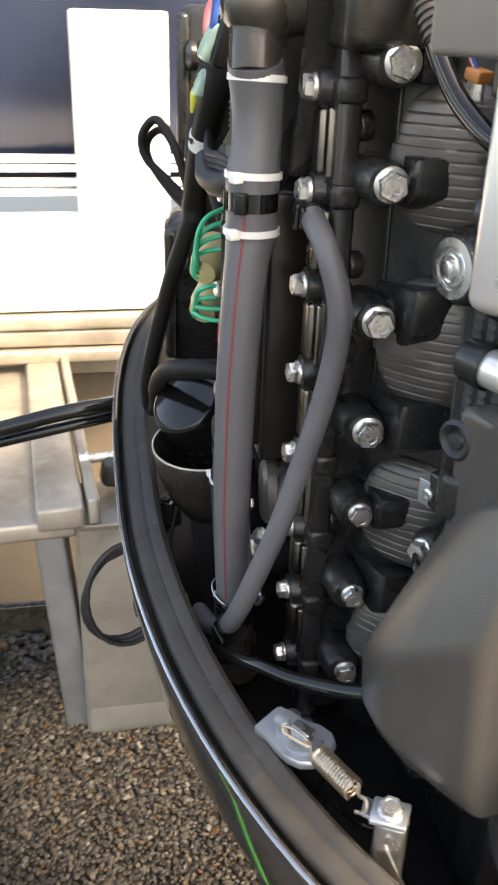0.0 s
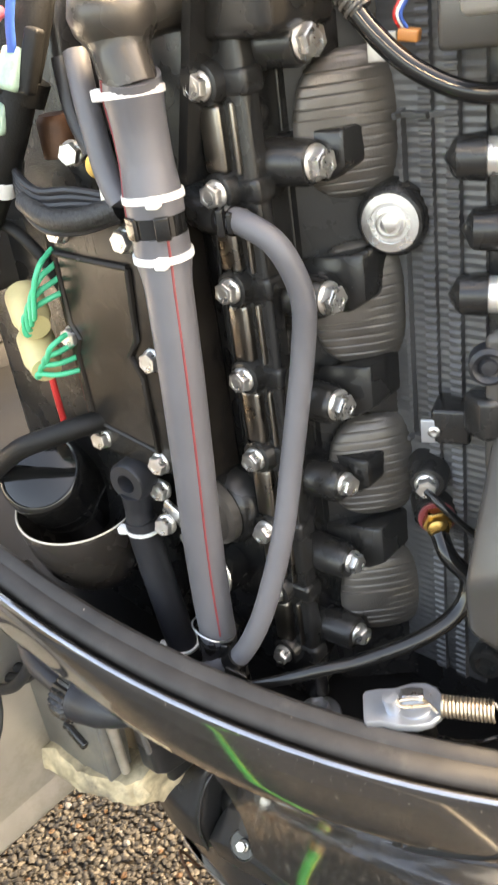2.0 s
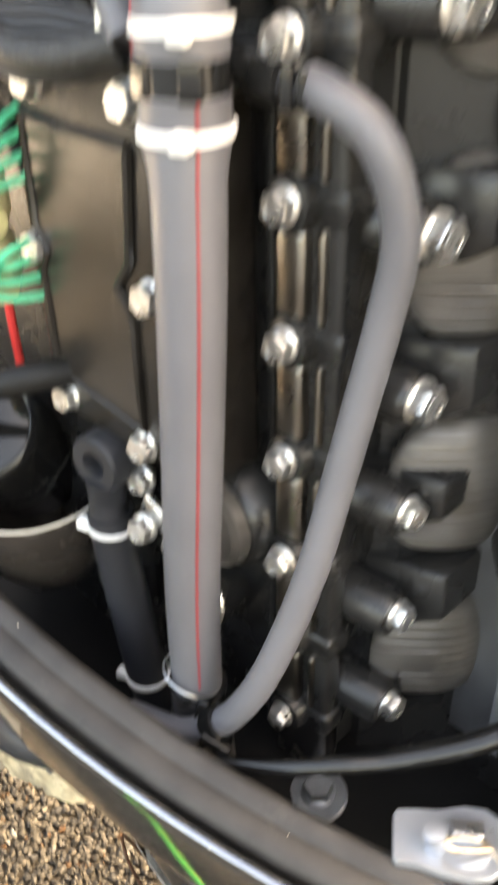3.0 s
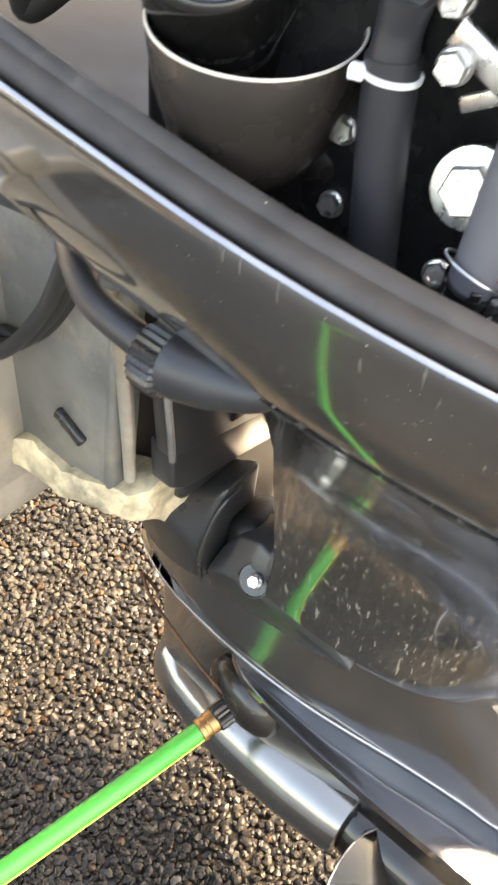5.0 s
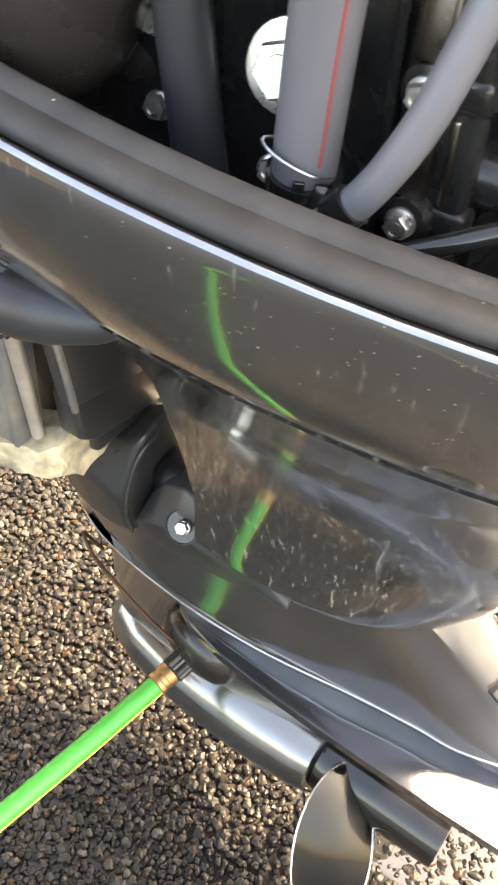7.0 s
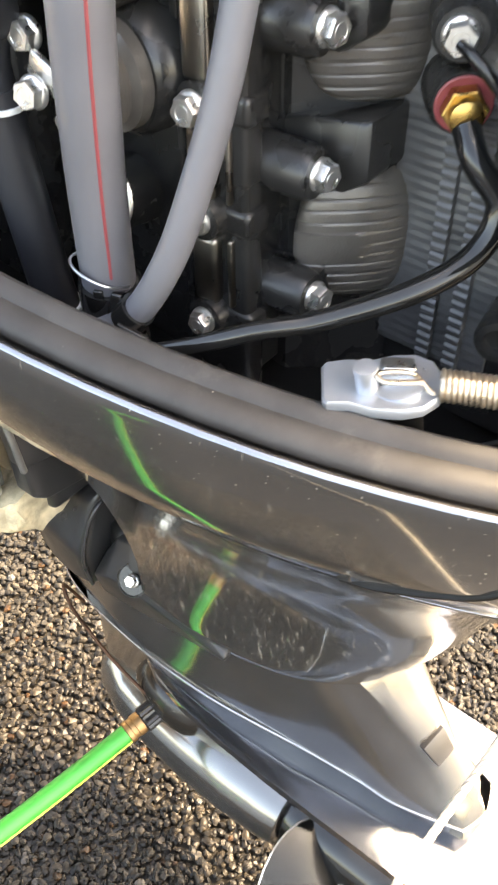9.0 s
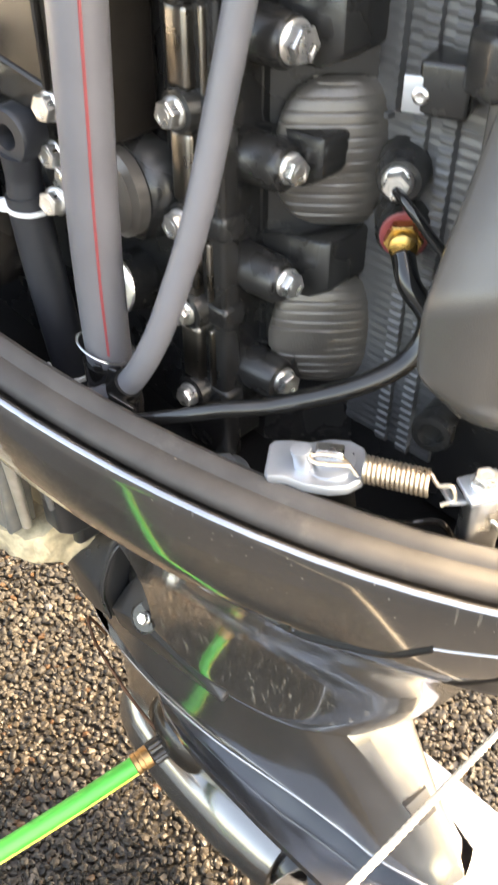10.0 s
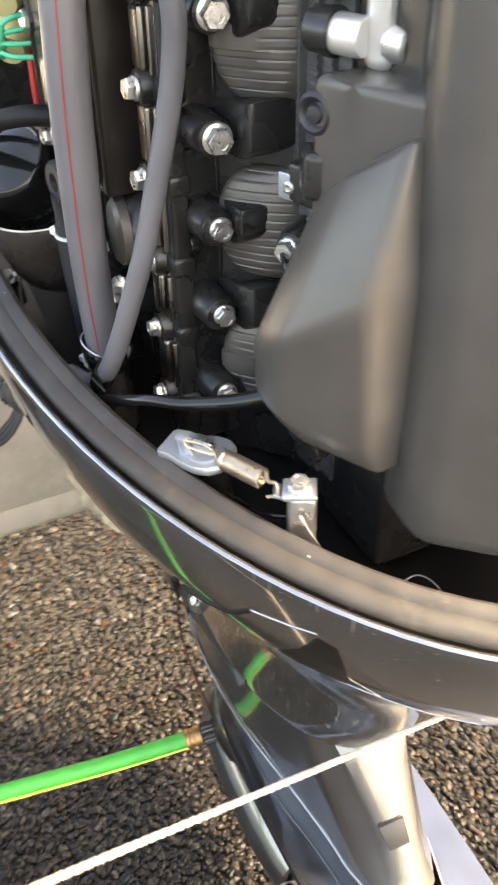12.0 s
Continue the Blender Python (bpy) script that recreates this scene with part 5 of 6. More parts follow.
for k, z in enumerate((1.316, 1.289)):
    bm = bmesh.new()
    lathe(bm, (0.149, 0.606, z + 0.006), (-0.4, -0.75, -0.35), [(-0.004, 0.008), (0.0, 0.0115), (0.02, 0.0115), (0.022, 0.0105), (0.03, 0.009), (0.031, 0.0)], 20)
    shell = part("plug_shell", bm, CREAM, plugs)
    part("seal", lathe(bmesh.new(), (0.1385, 0.587, z - 0.0025), (-0.4, -0.75, -0.35), [(0, 0.009), (0.004, 0.0085), (0.0045, 0.0)], 18), WIRE_DARK, shell)
    for j in range(4):
        bm = bmesh.new()
        a = 0.0026 * (j - 1.5)
        up = 0.012 if k == 0 else -0.002
        tube(bm, [(0.1385, 0.587 + a * 0.8, z - 0.003 + a * 0.9), (0.1318, 0.5795 - a * 1.6, z - 0.003 + a * 1.6), (0.1305, 0.573 - a * 2.2, z + 0.005 + up * 0.6 + a * 2.4), (0.1355, 0.5655 - a * 1.2, z + 0.008 + up * 1.2 + a * 3.0), (0.1475, 0.5635, z + 0.009 + up * 1.5 + a * 3.2)], 0.0016, 10)
        part("green_wire", bm, WIRE_GREEN, plugs)
# electronics boxes further forward
for at, size, turn in (((0.168, 0.8, 1.41), (0.04, 0.055, 0.12), (0, 0, -8)), ((0.17, 0.80, 1.24), (0.07, 0.06, 0.13), (4, 0, -6))):
    eb = thing("electronics_box", at, "black plastic control box on the engine's front", "control box", "control boxes")
    bm = bmesh.new()
    box(bm, at, size, turn, 0.008)
    part("case", bm, BLOCK, eb)
    bm = bmesh.new()
    box(bm, (at[0] - size[0] / 2, at[1] - 0.01, at[2]), (0.01, size[1] * 0.86, size[2] * 0.9), turn, 0.004)
    part("lid", bm, BLOCK, eb)
    bm = bmesh.new()
    lathe(bm, (at[0] - size[0] / 2 + 0.006, at[1] - size[1] / 2 - 0.004, at[2] + size[2] * 0.2), (-1, -0.3, 0), [(-0.004, 0.012), (0.006, 0.011), (0.008, 0.006)], 16)
    part("mounting_lug", bm, BLOCK, eb)
back_plate = thing("starter_cover", (0.2, 0.66, 1.4), "grey-brown metal cover behind the harness", "engine cover")
bm = bmesh.new()
box(bm, (0.2, 0.655, 1.43), (0.07, 0.06, 0.12), (0, 0, -15), 0.006)
box(bm, (0.175, 0.645, 1.43), (0.02, 0.012, 0.11), (0, 0, -15), 0.003)
part("cover", bm, ALU, back_plate, "pale ribbed alloy plate")
for k in range(5):
    bm = bmesh.new()
    box(bm, (0.16, 0.628 + 0.0085 * k, 1.435), (0.008, 0.0035, 0.1), (0, 0, -15), 0.0012)
    part("rib", bm, ALU, back_plate)
bm = bmesh.new()
box(bm, (0.175, 0.665, 1.35), (0.05, 0.05, 0.07), (0, 0, -15), 0.008)
part("lower_case", bm, SHELL, back_plate)

# ---- latch, spring, post on the cowl floor ----
latch = thing("cowl_latch", (0.155, 0.355, 1.045), "zinc-plated cowl latch lever with a coil spring", "latch")
bm = bmesh.new()
m = Matrix.Translation((0.156, 0.356, 1.1215)) @ pose(0, 0, 0, 4, -8, -54)
edge = []
for u, w in ((-0.021, 0.0085), (-0.0195, 0.0105), (-0.012, 0.011), (-0.004, 0.0125), (0.006, 0.0145), (0.014, 0.0135), (0.0195, 0.0095), (0.0215, 0.004)):
    edge.append((u, w))
loop = edge + [(u, -w) for u, w in edge[::-1]]
ring_strip(bm, [[m @ Vector((u * k, w * k, h + (0.003 if u < -0.01 else 0))) for u, w in loop] for h, k in ((-0.004, 0.97), (-0.003, 1.0), (0.0, 1.0), (0.001, 0.96))])
lever = part("lever", bm, ZINC, latch)
part("pivot_collar", lathe(bmesh.new(), m @ Vector((0.006, 0, 0.0005)), m.to_3x3() @ Vector((0, 0, 1)), [(-0.005, 0.0095), (0, 0.0105), (0.002, 0.0105), (0.0025, 0.008)], 24), ZINC, lever)
part("pivot_post", lathe(bmesh.new(), m @ Vector((0.006, 0, -0.0045)), m.to_3x3() @ Vector((0, 0, 1)), [(-0.08, 0.009), (0, 0.0088)], 20), FLOOR, lever)
bm = bmesh.new()
box(bm, m @ Vector((0.006, 0, 0.006)), (0.012, 0.007, 0.008), (0, 0, -54), 0.001)
part("pivot_block", bm, STEEL, lever)
part("pin", lathe(bmesh.new(), m @ Vector((-0.005, -0.003, 0.0)), m.to_3x3() @ Vector((0, 0, 1)), [(0, 0.0042), (0.01, 0.004), (0.0105, 0.0045), (0.0125, 0.0042), (0.013, 0)], 18), ZINC, lever)
P0, P1 = Vector((0.1635, 0.3375, 1.1265)), Vector((0.1745, 0.3125, 1.1275))
d = (P1 - P0).normalized()
a = d.orthogonal().normalized()
b = d.cross(a)
coil = [P0 + (P1 - P0) * (i / 168) + 0.0052 * (math.cos(2 * math.pi * i / 12) * a + math.sin(2 * math.pi * i / 12) * b) for i in range(169)]
spring = part("spring", tube(bmesh.new(), coil, 0.00105, 6, 0), SPRING, latch, "bronze-coloured coil spring")
for pts in ([P0 + 0.005 * a, P0 - d * 0.006, (0.1585, 0.3462, 1.1305), (0.1535, 0.352, 1.1315), (0.1495, 0.3545, 1.1315), (0.1488, 0.3515, 1.1305), (0.1535, 0.3465, 1.1295), (0.1595, 0.342, 1.128)], [P1 - 0.004 * a, P1 + d * 0.004, P1 + d * 0.009 + Vector((0, 0, 0.001)), P1 + d * 0.012 + Vector((-0.002, 0, -0.004)), P1 + d * 0.008 + Vector((-0.004, 0, -0.007))]):
    part("hook", tube(bmesh.new(), pts, 0.00105, 8), SPRING, spring)
post = thing("latch_post", (0.187, 0.294, 1.045), "square zinc post with a hexagon bolt on top", "post")
bm = bmesh.new()
box(bm, (0.188, 0.294, 1.079), (0.0155, 0.012, 0.097), (0, 0, -30), 0.003)
part("post_body", bm, STEEL, post)
bm = bmesh.new()
box(bm, (0.187, 0.295, 1.1285), (0.0175, 0.0145, 0.003), (6, -4, -30), 0.0008)
part("top_plate", bm, ZINC, post)
bolt(post, BOLT_S, (0.187, 0.295, 1.13), (-0.1, -0.1, 1), 10)
bm = bmesh.new()
box(bm, (0.181, 0.3045, 1.122), (0.008, 0.011, 0.0025), (0, 15, -30), 0.0008)
part("hook_tab", bm, ZINC, post)
bm = bmesh.new()
tube(bm, [(0.1825, 0.2865, 1.119), (0.1838, 0.284, 1.116), (0.1927, 0.2768, 1.093), (0.203, 0.268, 1.055)], 0.0009, 8)
part("wire_leg", bm, STEEL, post)
floor_bolt = thing("floor_bolt", (0.176, 0.4355, 1.0485), "dark zinc bolt with a wide washer on the cowl floor", "bolt")
part("washer", lathe(bmesh.new(), (0.176, 0.4355, 1.0485), (-0.1, -0.05, 1), [(0, 0.0145), (0.002, 0.0145), (0.003, 0.0135), (0.003, 0)], 28), DARKZINC, floor_bolt)
ob = new("head", bolt_mesh(0.0085, 0.0065, 0.008))
ob.data.materials.clear()
ob.data.materials.append(DARKZINC)
under(ob, floor_bolt)
ob.matrix_basis = aim((0.176, 0.4355, 1.0515), (-0.1, -0.05, 1), 20)
bm = bmesh.new()
tube(bm, [(0.159, 0.346, 1.06), (0.163, 0.343, 1.095), (0.168, 0.339, 1.0965), (0.177, 0.334, 1.089), (0.187, 0.328, 1.083), (0.199, 0.316, 1.083), (0.206, 0.306, 1.06)], 0.0016, 8)
part("floor_ridge", bm, GLOSSBLACK, motor, "glossy raised edge moulded in the cowl floor")
bow = thing("wire_bow", (0.245, 0.262, 1.055), "thin bent wire lying on the cowl floor", "wire")
bm = bmesh.new()
tube(bm, [(0.2325, 0.261, 1.028), (0.2345, 0.265, 1.058), (0.2456, 0.2685, 1.062), (0.2533, 0.263, 1.061), (0.2555, 0.2525, 1.055), (0.2555, 0.248, 1.026)], 0.0005, 8)
part("wire", bm, GALV, bow)
stay = thing("thin_cord", (0.118, 0.6, 1.05), "thin black cord inside the cowl's edge", "cord")
bm = bmesh.new()
tube(bm, [(0.15, 0.72, 1.055), (0.135, 0.675, 1.105), (0.117, 0.605, 1.106), (0.112, 0.56, 1.1), (0.118, 0.53, 1.05)], 0.0013, 8)
part("cord_body", bm, BRAID, stay)
nut = thing("cowl_nut", (0.11, 0.652, 1.12), "zinc nut and stud inside the cowl edge", "nut")
ob = new("head", BOLT_M)
under(ob, nut)
ob.matrix_basis = aim((0.118, 0.652, 1.1), (-0.4, -0.3, 0.9), 20)
part("boss", lathe(bmesh.new(), (0.121, 0.654, 1.045), (-0.05, 0, 1), [(0, 0.012), (0.054, 0.009)], 18), SHELL, nut)

# ---- air silencer and throttle linkage at the rear ----
silencer = thing("air_silencer", (0.32, 0.24, 1.05), "matt black moulded plastic intake silencer", "engine cover")


def soft_box(loops, seg=0.014):
    bm = bmesh.new()
    ring_strip(bm, [[Vector(p) for p in ring] for ring in loops])
    bmesh.ops.bevel(bm, geom=bm.edges[:], offset=seg, segments=5, profile=0.5, affect="EDGES", clamp_overlap=True)
    return bm


bm = soft_box([[(0.236, 0.3, z), (0.229, 0.255 + dy, z), (0.3, 0.19 + dy, z), (0.44, 0.19, z), (0.44, 0.305, z)] for z, dy in ((1.1, 0.0), (1.3, 0.008), (1.45, 0.015))], 0.028)
shell = part("cover_shell", bm, SHELL, silencer)
bm = soft_box([[(0.194, 0.318, 1.148), (0.195, 0.308, 1.146), (0.221, 0.275, 1.138), (0.3, 0.285, 1.132), (0.3, 0.335, 1.14)],
               [(0.178, 0.331, 1.168), (0.184, 0.311, 1.163), (0.212, 0.274, 1.155), (0.28, 0.28, 1.15), (0.31, 0.34, 1.155)],
               [(0.177, 0.332, 1.2), (0.18, 0.3055, 1.212), (0.206, 0.274, 1.238), (0.28, 0.275, 1.25), (0.31, 0.34, 1.2)],
               [(0.217, 0.337, 1.268), (0.219, 0.32, 1.28), (0.226, 0.283, 1.305), (0.28, 0.285, 1.305), (0.31, 0.34, 1.27)]], 0.014)
part("lower_chamber", bm, SHELL, shell)
bm = soft_box([[(0.2125, 0.34, z), (0.219, 0.316, z), (0.234, 0.284, z), (0.3, 0.285, z), (0.3, 0.34, z)] for z in (1.24, 1.318)], 0.005)
part("side_panel", bm, SHELL, shell)
part("grommet", lathe(bmesh.new(), (0.2145, 0.337, 1.3015), (-0.9, -0.45, 0), [(-0.006, 0.0098), (0.002, 0.0094), (0.0035, 0.0075), (0.001, 0.0048), (0.0035, 0.0035), (0.004, 0)], 24), HOSE_DARK, shell)
bm = soft_box([[(0.214, 0.352, z), (0.208, 0.336, z), (0.22, 0.328, z), (0.228, 0.35, z)] for z in (1.262, 1.285)], 0.004)
part("fixing_lug", bm, BLOCK, shell)
part("rubber_bush", lathe(bmesh.new(), (0.222, 0.341, 1.112), (-0.95, -0.3, 0.05), [(-0.02, 0.007), (0.0, 0.0095), (0.005, 0.01), (0.0075, 0.009), (0.008, 0.0062), (0.004, 0.0052), (0.004, 0.0)], 28), BLOCK, shell, "black rubber bush")
link = thing("throttle_linkage", (0.23, 0.34, 1.33), "polished alloy throttle lever on a cross rod", "lever")
bm = bmesh.new()
lathe(bm, (0.2265, 0.3455, 1.331), (0.42, -0.9, -0.02), [(0, 0.0078), (0.002, 0.0085), (0.014, 0.0085), (0.016, 0.0078)], 24)
part("cross_rod", bm, ALUBRIGHT, link)
bm = bmesh.new()
ring_strip(bm, [[Vector((x, y, z)) for x, y in ((0.233, 0.336), (0.2385, 0.322), (0.253, 0.327), (0.247, 0.34))] for z in (1.3165, 1.42)])
bmesh.ops.bevel(bm, geom=bm.edges[:], offset=0.006, segments=4, profile=0.5, affect="EDGES", clamp_overlap=True)
part("lever_arm", bm, ALUBRIGHT, link)
part("lever_screw", lathe(bmesh.new(), (0.2455, 0.3255, 1.3285), (0.25, -1, 0), [(-0.002, 0.0085), (0.008, 0.008), (0.009, 0.0065), (0.0085, 0.004), (0.0085, 0)], 22), BOLT, link)
for at, r in (((0.2215, 0.358, 1.3935), 0.0085), ((0.2265, 0.353, 1.3612), 0.006)):
    part("rod_sleeve", lathe(bmesh.new(), at, (0.42, -0.9, -0.02), [(-0.004, 0.0), (0, 0.0075), (0.002, 0.0095), (0.0125, 0.0105), (0.0145, 0.0105), (0.015, 0.008)], 24), BLOCK, link)
    part("stub_rod", lathe(bmesh.new(), Vector(at) + Vector((0.42, -0.9, -0.02)) * 0.0142, (0.42, -0.9, -0.02), [(0, r), (0.03, r), (0.031, r - 0.001)], 24), ALUBRIGHT, link)
part("rod_sleeve", lathe(bmesh.new(), (0.2215, 0.3575, 1.3312), (0.42, -0.9, -0.02), [(-0.004, 0.0), (0, 0.0075), (0.002, 0.0095), (0.0125, 0.0105), (0.0145, 0.0105), (0.015, 0.008)], 24), BLOCK, link)
bar = thing("lifting_bar", (0.21, 0.3, 1.37), "rounded silver vertical bar below the flywheel cover", "bar")
bm = soft_box([[(0.193, 0.309, z), (0.207, 0.29, z), (0.228, 0.296, z), (0.217, 0.315, z)] for z in (1.368, 1.456)], 0.006)
part("bar_body", bm, ALUBRIGHT, bar)
top = thing("flywheel_cover", (0.3, 0.4, 1.49), "dark grey flat flywheel cover over the engine", "engine cover")
bm = bmesh.new()
box(bm, (0.37, 0.47, 1.508), (0.24, 0.3, 0.04), (0, 0, 0), 0.006)
part("cover_plate", bm, TOPGREY, top)
bm = bmesh.new()
box(bm, (0.112, 0.44, 1.497), (0.012, 0.38, 0.02), (0, 0, 0), 0.003)
for y in (0.3, 0.58):
    box(bm, (0.19, y, 1.5), (0.15, 0.014, 0.012), (0, 0, 0), 0.003)
part("edge_rail", bm, ALUBRIGHT, top, "pale grey rail along the cover's edge")
coil_box = thing("coil_cover", (0.215, 0.3, 1.46), "grey plastic ignition coil cover", "engine cover")
bm = soft_box([[(0.178, 0.33, z), (0.2, 0.285, z), (0.29, 0.3, z), (0.27, 0.35, z)] for z in (1.452, 1.489)], 0.003)
part("cover", bm, TOPGREY, coil_box)

# cable and plugs at the top of the head
loom = thing("coil_harness", (0.24, 0.36, 1.42), "black corrugated cable with an orange plug", "wiring")
bm = bmesh.new()
tube(bm, [(0.205, 0.415, 1.49), (0.205, 0.4, 1.465), (0.208, 0.385, 1.445), (0.213, 0.368, 1.43), (0.22, 0.345, 1.42), (0.235, 0.32, 1.42)], 0.0044, 14)
part("cable", bm, GLOSSBLACK, loom)
bm = bmesh.new()
for k in range(5):
    lathe(bm, Vector((0.205, 0.402, 1.468)) + Vector((0.001, -0.005, -0.006)) * k * 0.45, (0.1, -0.6, -0.75), [(0, 0.0068), (0.0016, 0.0068), (0.0018, 0.0056), (0.0028, 0.0056)], 20)
part("collar", bm, SHELL, loom)
bm = bmesh.new()
box(bm, (0.219, 0.376, 1.4435), (0.008, 0.009, 0.005), (10, 0, 20), 0.001)
part("orange_plug", bm, ORANGE, loom)
for k, mat in enumerate((REDWIRE, WHITE, BLUE)):
    bm = bmesh.new()
    tube(bm, [(0.218, 0.3795 - 0.0016 * k, 1.446), (0.216, 0.381 - 0.0016 * k, 1.452), (0.219, 0.378 - 0.0016 * k, 1.459)], 0.0008, 8)
    part("lead", bm, mat, loom)
bm = bmesh.new()
box(bm, (0.236, 0.352, 1.447), (0.03, 0.03, 0.022), (0, 0, 15), 0.003)
part("coil_block", bm, SHELL, loom)
bm = bmesh.new()
box(bm, (0.2255, 0.394, 1.4385), (0.002, 0.014, 0.012), (0, 0, 10), 0.0006)
part("bright_tab", bm, BOLT, loom)

# ---- garden hose and flush cup ----
garden_hose = thing("garden_hose", (0.0, 0.68, 0.0), "green garden hose with a yellow stripe and brass end", "hose")
RUN = [(0.258, 0.664, 0.371), (0.236, 0.6685, 0.3655), (0.139, 0.691, 0.348), (0.041, 0.712, 0.339), (-0.056, 0.733, 0.329), (-0.153, 0.754, 0.315), (-0.4, 0.81, 0.25), (-0.8, 0.9, 0.08), (-1.1, 0.95, 0.0135), (-1.8, 0.8, 0.0135)]
bm = bmesh.new()
tube(bm, RUN[1:], 0.0112, 24)
part("hose_body", bm, GREEN, garden_hose)
bm = bmesh.new()
tube(bm, [Vector(p) + Vector((-0.002, -0.0072, -0.0066)) for p in RUN[1:]], 0.0036, 10)
part("stripe", bm, YELLOW, garden_hose, "yellow stripe along the hose")
axis = (0.965, -0.2, 0.17)
part("brass_ferrule", lathe(bmesh.new(), (0.229, 0.67, 0.364), axis, [(0, 0.0125), (0.001, 0.0138), (0.006, 0.0138), (0.007, 0.0128), (0.012, 0.0128), (0.013, 0.014), (0.022, 0.014), (0.023, 0.012)], 26), OLDBRASS, garden_hose)
bm = bmesh.new()
n = 18
m = aim((0.2505, 0.6655, 0.3675), axis)
ring_strip(bm, [[m @ Vector((r * (1.05 if i % 2 else 0.96) * math.cos(math.pi * i / n), r * (1.05 if i % 2 else 0.96) * math.sin(math.pi * i / n), h)) for i in range(2 * n)] for h, r in ((0, 0.013), (0.002, 0.0155), (0.019, 0.0155), (0.022, 0.012))])
part("coupling", bm, BLOCK, garden_hose, "black ribbed hose coupling")
cup = thing("flush_cup", (0.28, 0.675, 0.35), "black rubber flushing cup pressed on the gearcase", "flush cup")
bm = bmesh.new()
lathe(bm, (0.256, 0.664, 0.366), (1, -0.18, 0.22), [(0.002, 0.011), (0.012, 0.013), (0.0155, 0.028), (0.021, 0.044), (0.029, 0.0525), (0.039, 0.055), (0.047, 0.053), (0.048, 0.03)], 48)
part("cup_body", bm, RUBBERCUP, cup)
bm = bmesh.new()
tube(bm, [(0.272, 0.655, 0.388), (0.268, 0.681, 0.403), (0.266, 0.722, 0.429), (0.268, 0.757, 0.449), (0.275, 0.793, 0.458), (0.285, 0.816, 0.47), (0.295, 0.82, 0.45), (0.305, 0.811, 0.42)], 0.0021, 10)
part("wire_bow", bm, COPPER, cup, "rusty copper wire bow round the gearcase")
bm = bmesh.new()
lathe(bm, (0.271, 0.661, 0.371), (1, -0.18, 0.22), [(0, 0.0135), (0.003, 0.016), (0.006, 0.0135)], 24)
part("copper_ring", bm, COPPER, cup)

# ---- rope ----
rope = thing("cord", (0.1, 0.285, 0.88), "taut pale braided cord tied below the cowl", "cord")
run = frames_along(spline([(0.335, 0.274, 0.888), (0.2, 0.28, 0.886), (0.0, 0.288, 0.886), (-0.3, 0.3, 0.88), (-0.9, 0.32, 0.86)], 75))
for k in range(3):
    path = [q + 0.0011 * (math.cos(0.9 * i + 2.094 * k) * a + math.sin(0.9 * i + 2.094 * k) * b) for i, (q, a, b, d) in enumerate(run)]
    part("strand", tube(bmesh.new(), path, 0.0014, 6, 0), CORD, rope)

# ---- boat and trailer ----
trailer = thing("boat_trailer", (0.0, 1.0, 0.0), "welded aluminium trailer frame with bolted beams", "trailer")


def plank(name, centre, size, turn, mat, parent, bevel=0.004, label=""):
    bm = bmesh.new()
    box(bm, centre, size, turn, bevel)
    return part(name, bm, mat, parent, label)


plank("bracket_face", (0.155, 0.865, 0.8), (0.24, 0.008, 0.3), (0, 0, 0), ALU, trailer, 0.003)
plank("bracket_top", (0.155, 0.91, 0.951), (0.24, 0.1, 0.008), (0, 0, 0), ALU, trailer, 0.002)
plank("bracket_foot", (0.155, 0.876, 0.69), (0.24, 0.03, 0.07), (-8, 0, 0), ALU, trailer, 0.003)
plank("bracket_side", (0.036, 0.92, 0.8), (0.008, 0.11, 0.3), (0, 0, 0), ALU, trailer, 0.003)
plank("side_rail", (-0.12, 1.2, 0.94), (0.26, 0.75, 0.02), (-4, 0, 4), ALU, trailer, 0.004)
plank("rail_web", (-0.005, 1.2, 0.955), (0.05, 0.74, 0.026), (-4, 0, 4), ALU, trailer, 0.004)
plank("rail_lip", (0.03, 1.2, 0.962), (0.012, 0.74, 0.03), (-4, 0, 4), ALU, trailer, 0.003)
plank("rail_post", (0.012, 0.93, 0.78), (0.035, 0.06, 0.3), (0, -4, 0), GALV, trailer, 0.004)
plank("cross_beam", (-0.4, 1.75, 0.2), (1.0, 0.07, 0.07), (0, 0, 0), BLOCK, trailer, 0.006)
bolt(trailer, BOLT_L, (-0.0, 0.875, 0.953), (0, -0.1, 1), 0)
hull = thing("aluminium_boat", (0.1, 1.6, 0.6), "aluminium boat with a ribbed white gunwale and navy panels", "boat")
for z, h, y in ((0.965, 0.024, 1.38), (0.993, 0.028, 1.39), (1.02, 0.024, 1.385)):
    plank("transom_rib", (0.0, y, z), (2.6, 0.03, h), (0, 0, 0), ALU, hull, 0.006)
plank("transom_board", (0.0, 1.42, 0.985), (2.6, 0.03, 0.13), (0, 0, 0), ALU, hull, 0.004)
plank("rear_deck", (0.0, 1.71, 1.053), (2.6, 0.64, 0.02), (0, 0, 0), PANEL, hull, 0.006)
plank("deck_face", (0.0, 1.39, 1.05), (2.6, 0.012, 0.03), (0, 0, 0), PANEL, hull, 0.004)
plank("lower_hull", (0.0, 1.46, 0.72), (2.6, 0.05, 0.5), (-12, 0, 0), HULLBROWN, hull, 0.004)
plank("navy_panel", (0.0, 2.12, 1.6), (3.2, 0.04, 0.98), (0, 0, 0), NAVY, hull, 0.01)
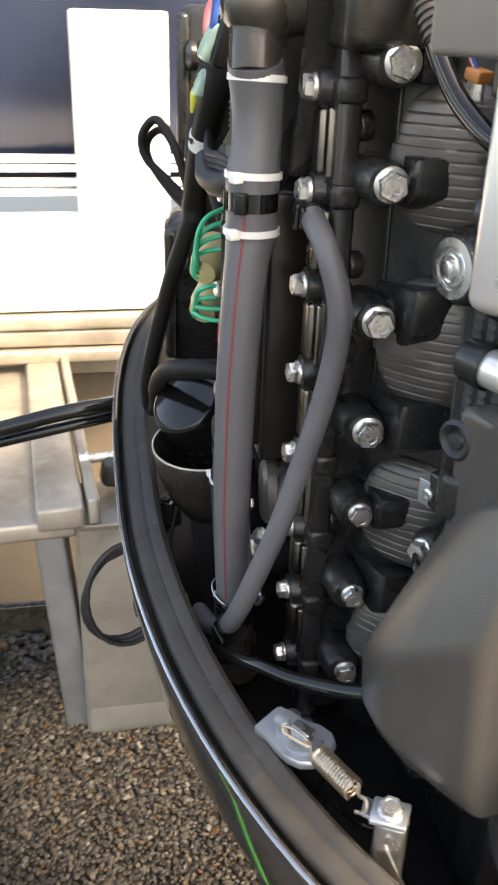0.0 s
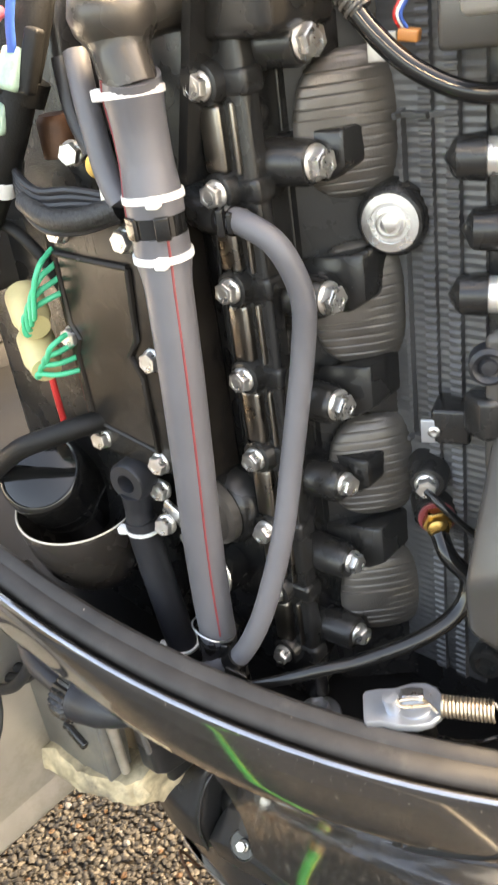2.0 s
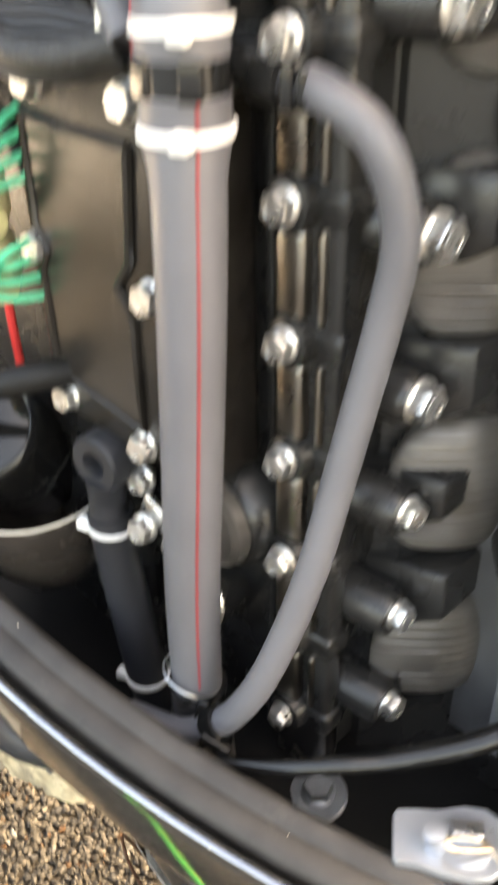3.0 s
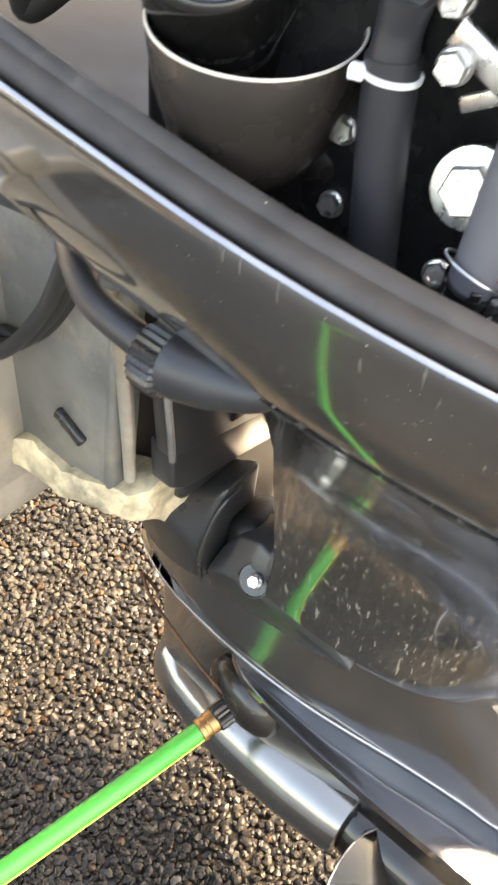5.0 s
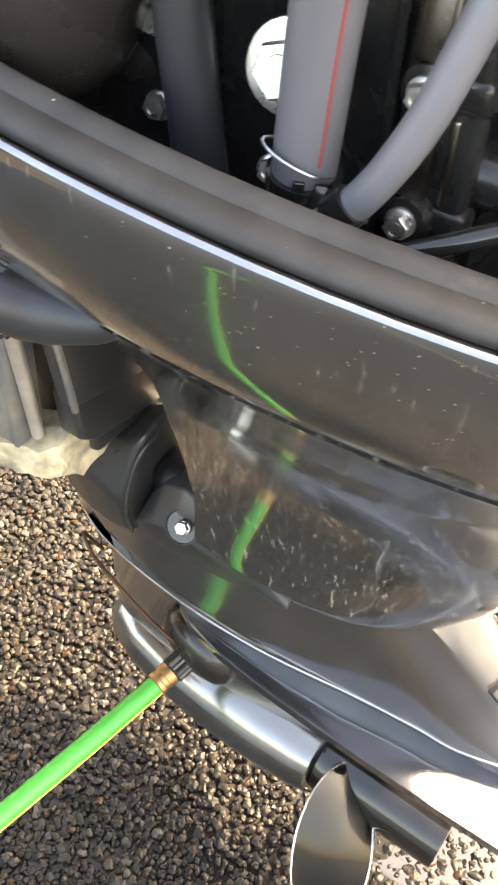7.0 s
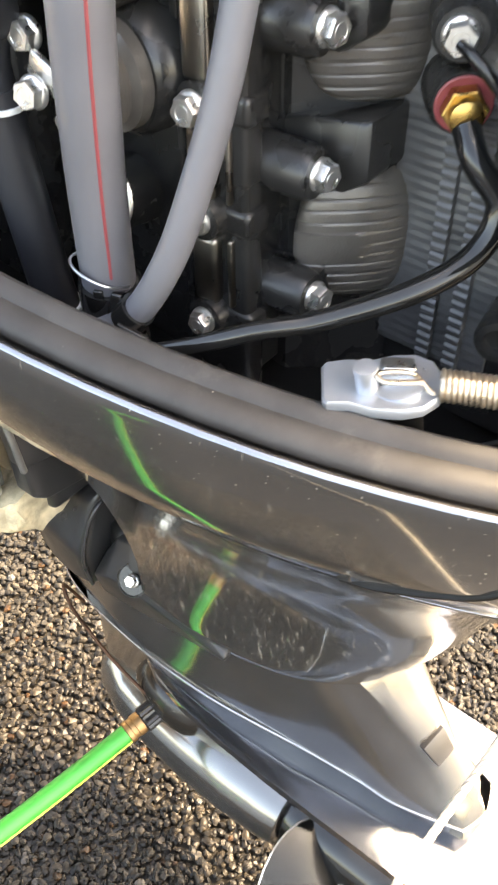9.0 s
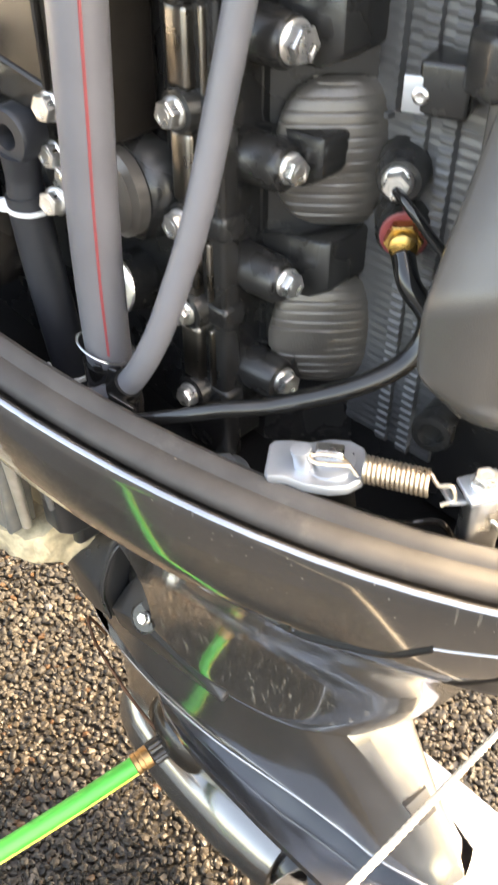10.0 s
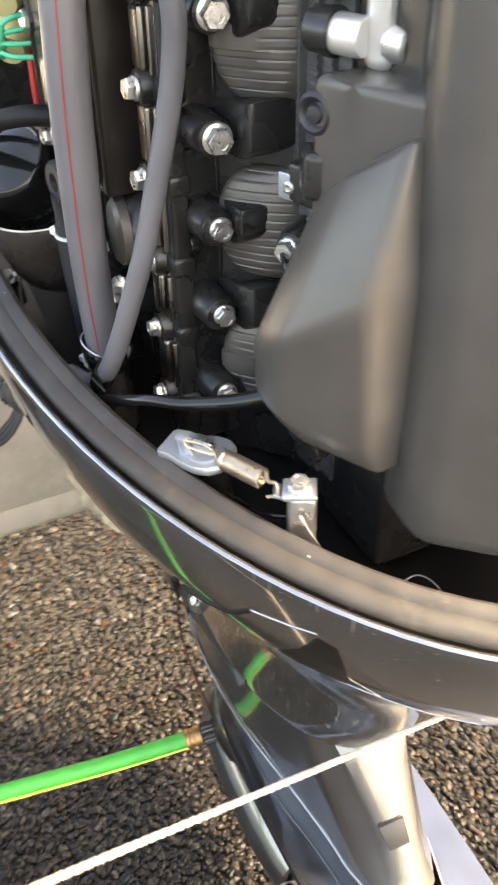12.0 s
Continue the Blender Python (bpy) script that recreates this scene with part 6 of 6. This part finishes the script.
for z in (1.1, 1.122, 1.152, 1.172):
    plank("side_rail", (0.0, 2.06, z), (3.2, 0.03, 0.016), (0, 0, 0), PANEL, hull, 0.005)
plank("white_board", (0.153, 2.0, 1.266), (0.198, 0.02, 0.405), (0, 0, 0), PANEL, hull, 0.008)
plank("pale_post", (0.55, 2.2, 1.5), (0.5, 0.03, 1.2), (0, 0, 0), CASTGREY, hull, 0.01)
bm = bmesh.new()
box(bm, (0.19, 1.368, 0.995), (0.085, 0.012, 0.026), (0, 0, 0), 0.005)
part("cable_slot", bm, BLOCK, hull)
steer = thing("steering_cables", (0.0, 0.8, 1.1), "black sheathed steering cables crossing to the boat", "cable")
for pts, r in (([(0.13, 0.83, 1.12), (0.08, 0.8, 1.125), (0.03, 0.79, 1.122), (-0.05, 0.8, 1.1), (-0.2, 0.83, 1.06)], 0.0075), ([(0.13, 0.835, 1.105), (0.08, 0.805, 1.11), (0.02, 0.795, 1.103), (-0.06, 0.81, 1.08), (-0.2, 0.84, 1.04)], 0.0055), ([(0.2, 1.37, 1.0), (0.19, 1.2, 1.01), (0.17, 1.05, 1.04)], 0.012)):
    bm = bmesh.new()
    tube(bm, pts, r, 14)
    part("cable", bm, GLOSSBLACK, steer)
for k in range(3):
    bm = bmesh.new()
    turn = [(0.0 + 6.9 * i / 26) for i in range(27)]
    tube(bm, [(0.13, 0.83, 0.962)] + [(0.088 - (0.046 + 0.002 * k) * math.sin(a + 0.5), 0.812 - 0.012 * math.sin(a) + 0.003 * k, 0.893 + (0.062 - 0.003 * k) * math.cos(a + 0.5 + 0.1 * k)) for a in turn], 0.0034, 10, 0)
    part("loop_cable", bm, HOSE_DARK, steer)
tilt = thing("tilt_lever", (0.08, 0.95, 0.98), "black lever with a steel pin on the bracket", "lever")
plank("lever_body", (0.1, 0.945, 0.975), (0.07, 0.03, 0.035), (0, 10, 10), SHELL, tilt, 0.008)
part("pin", lathe(bmesh.new(), (0.045, 0.945, 0.994), (1, 0.05, 0.03), [(-0.004, 0.008), (0.006, 0.008), (0.006, 0.0055), (0.09, 0.0055)], 18), BOLT, tilt)
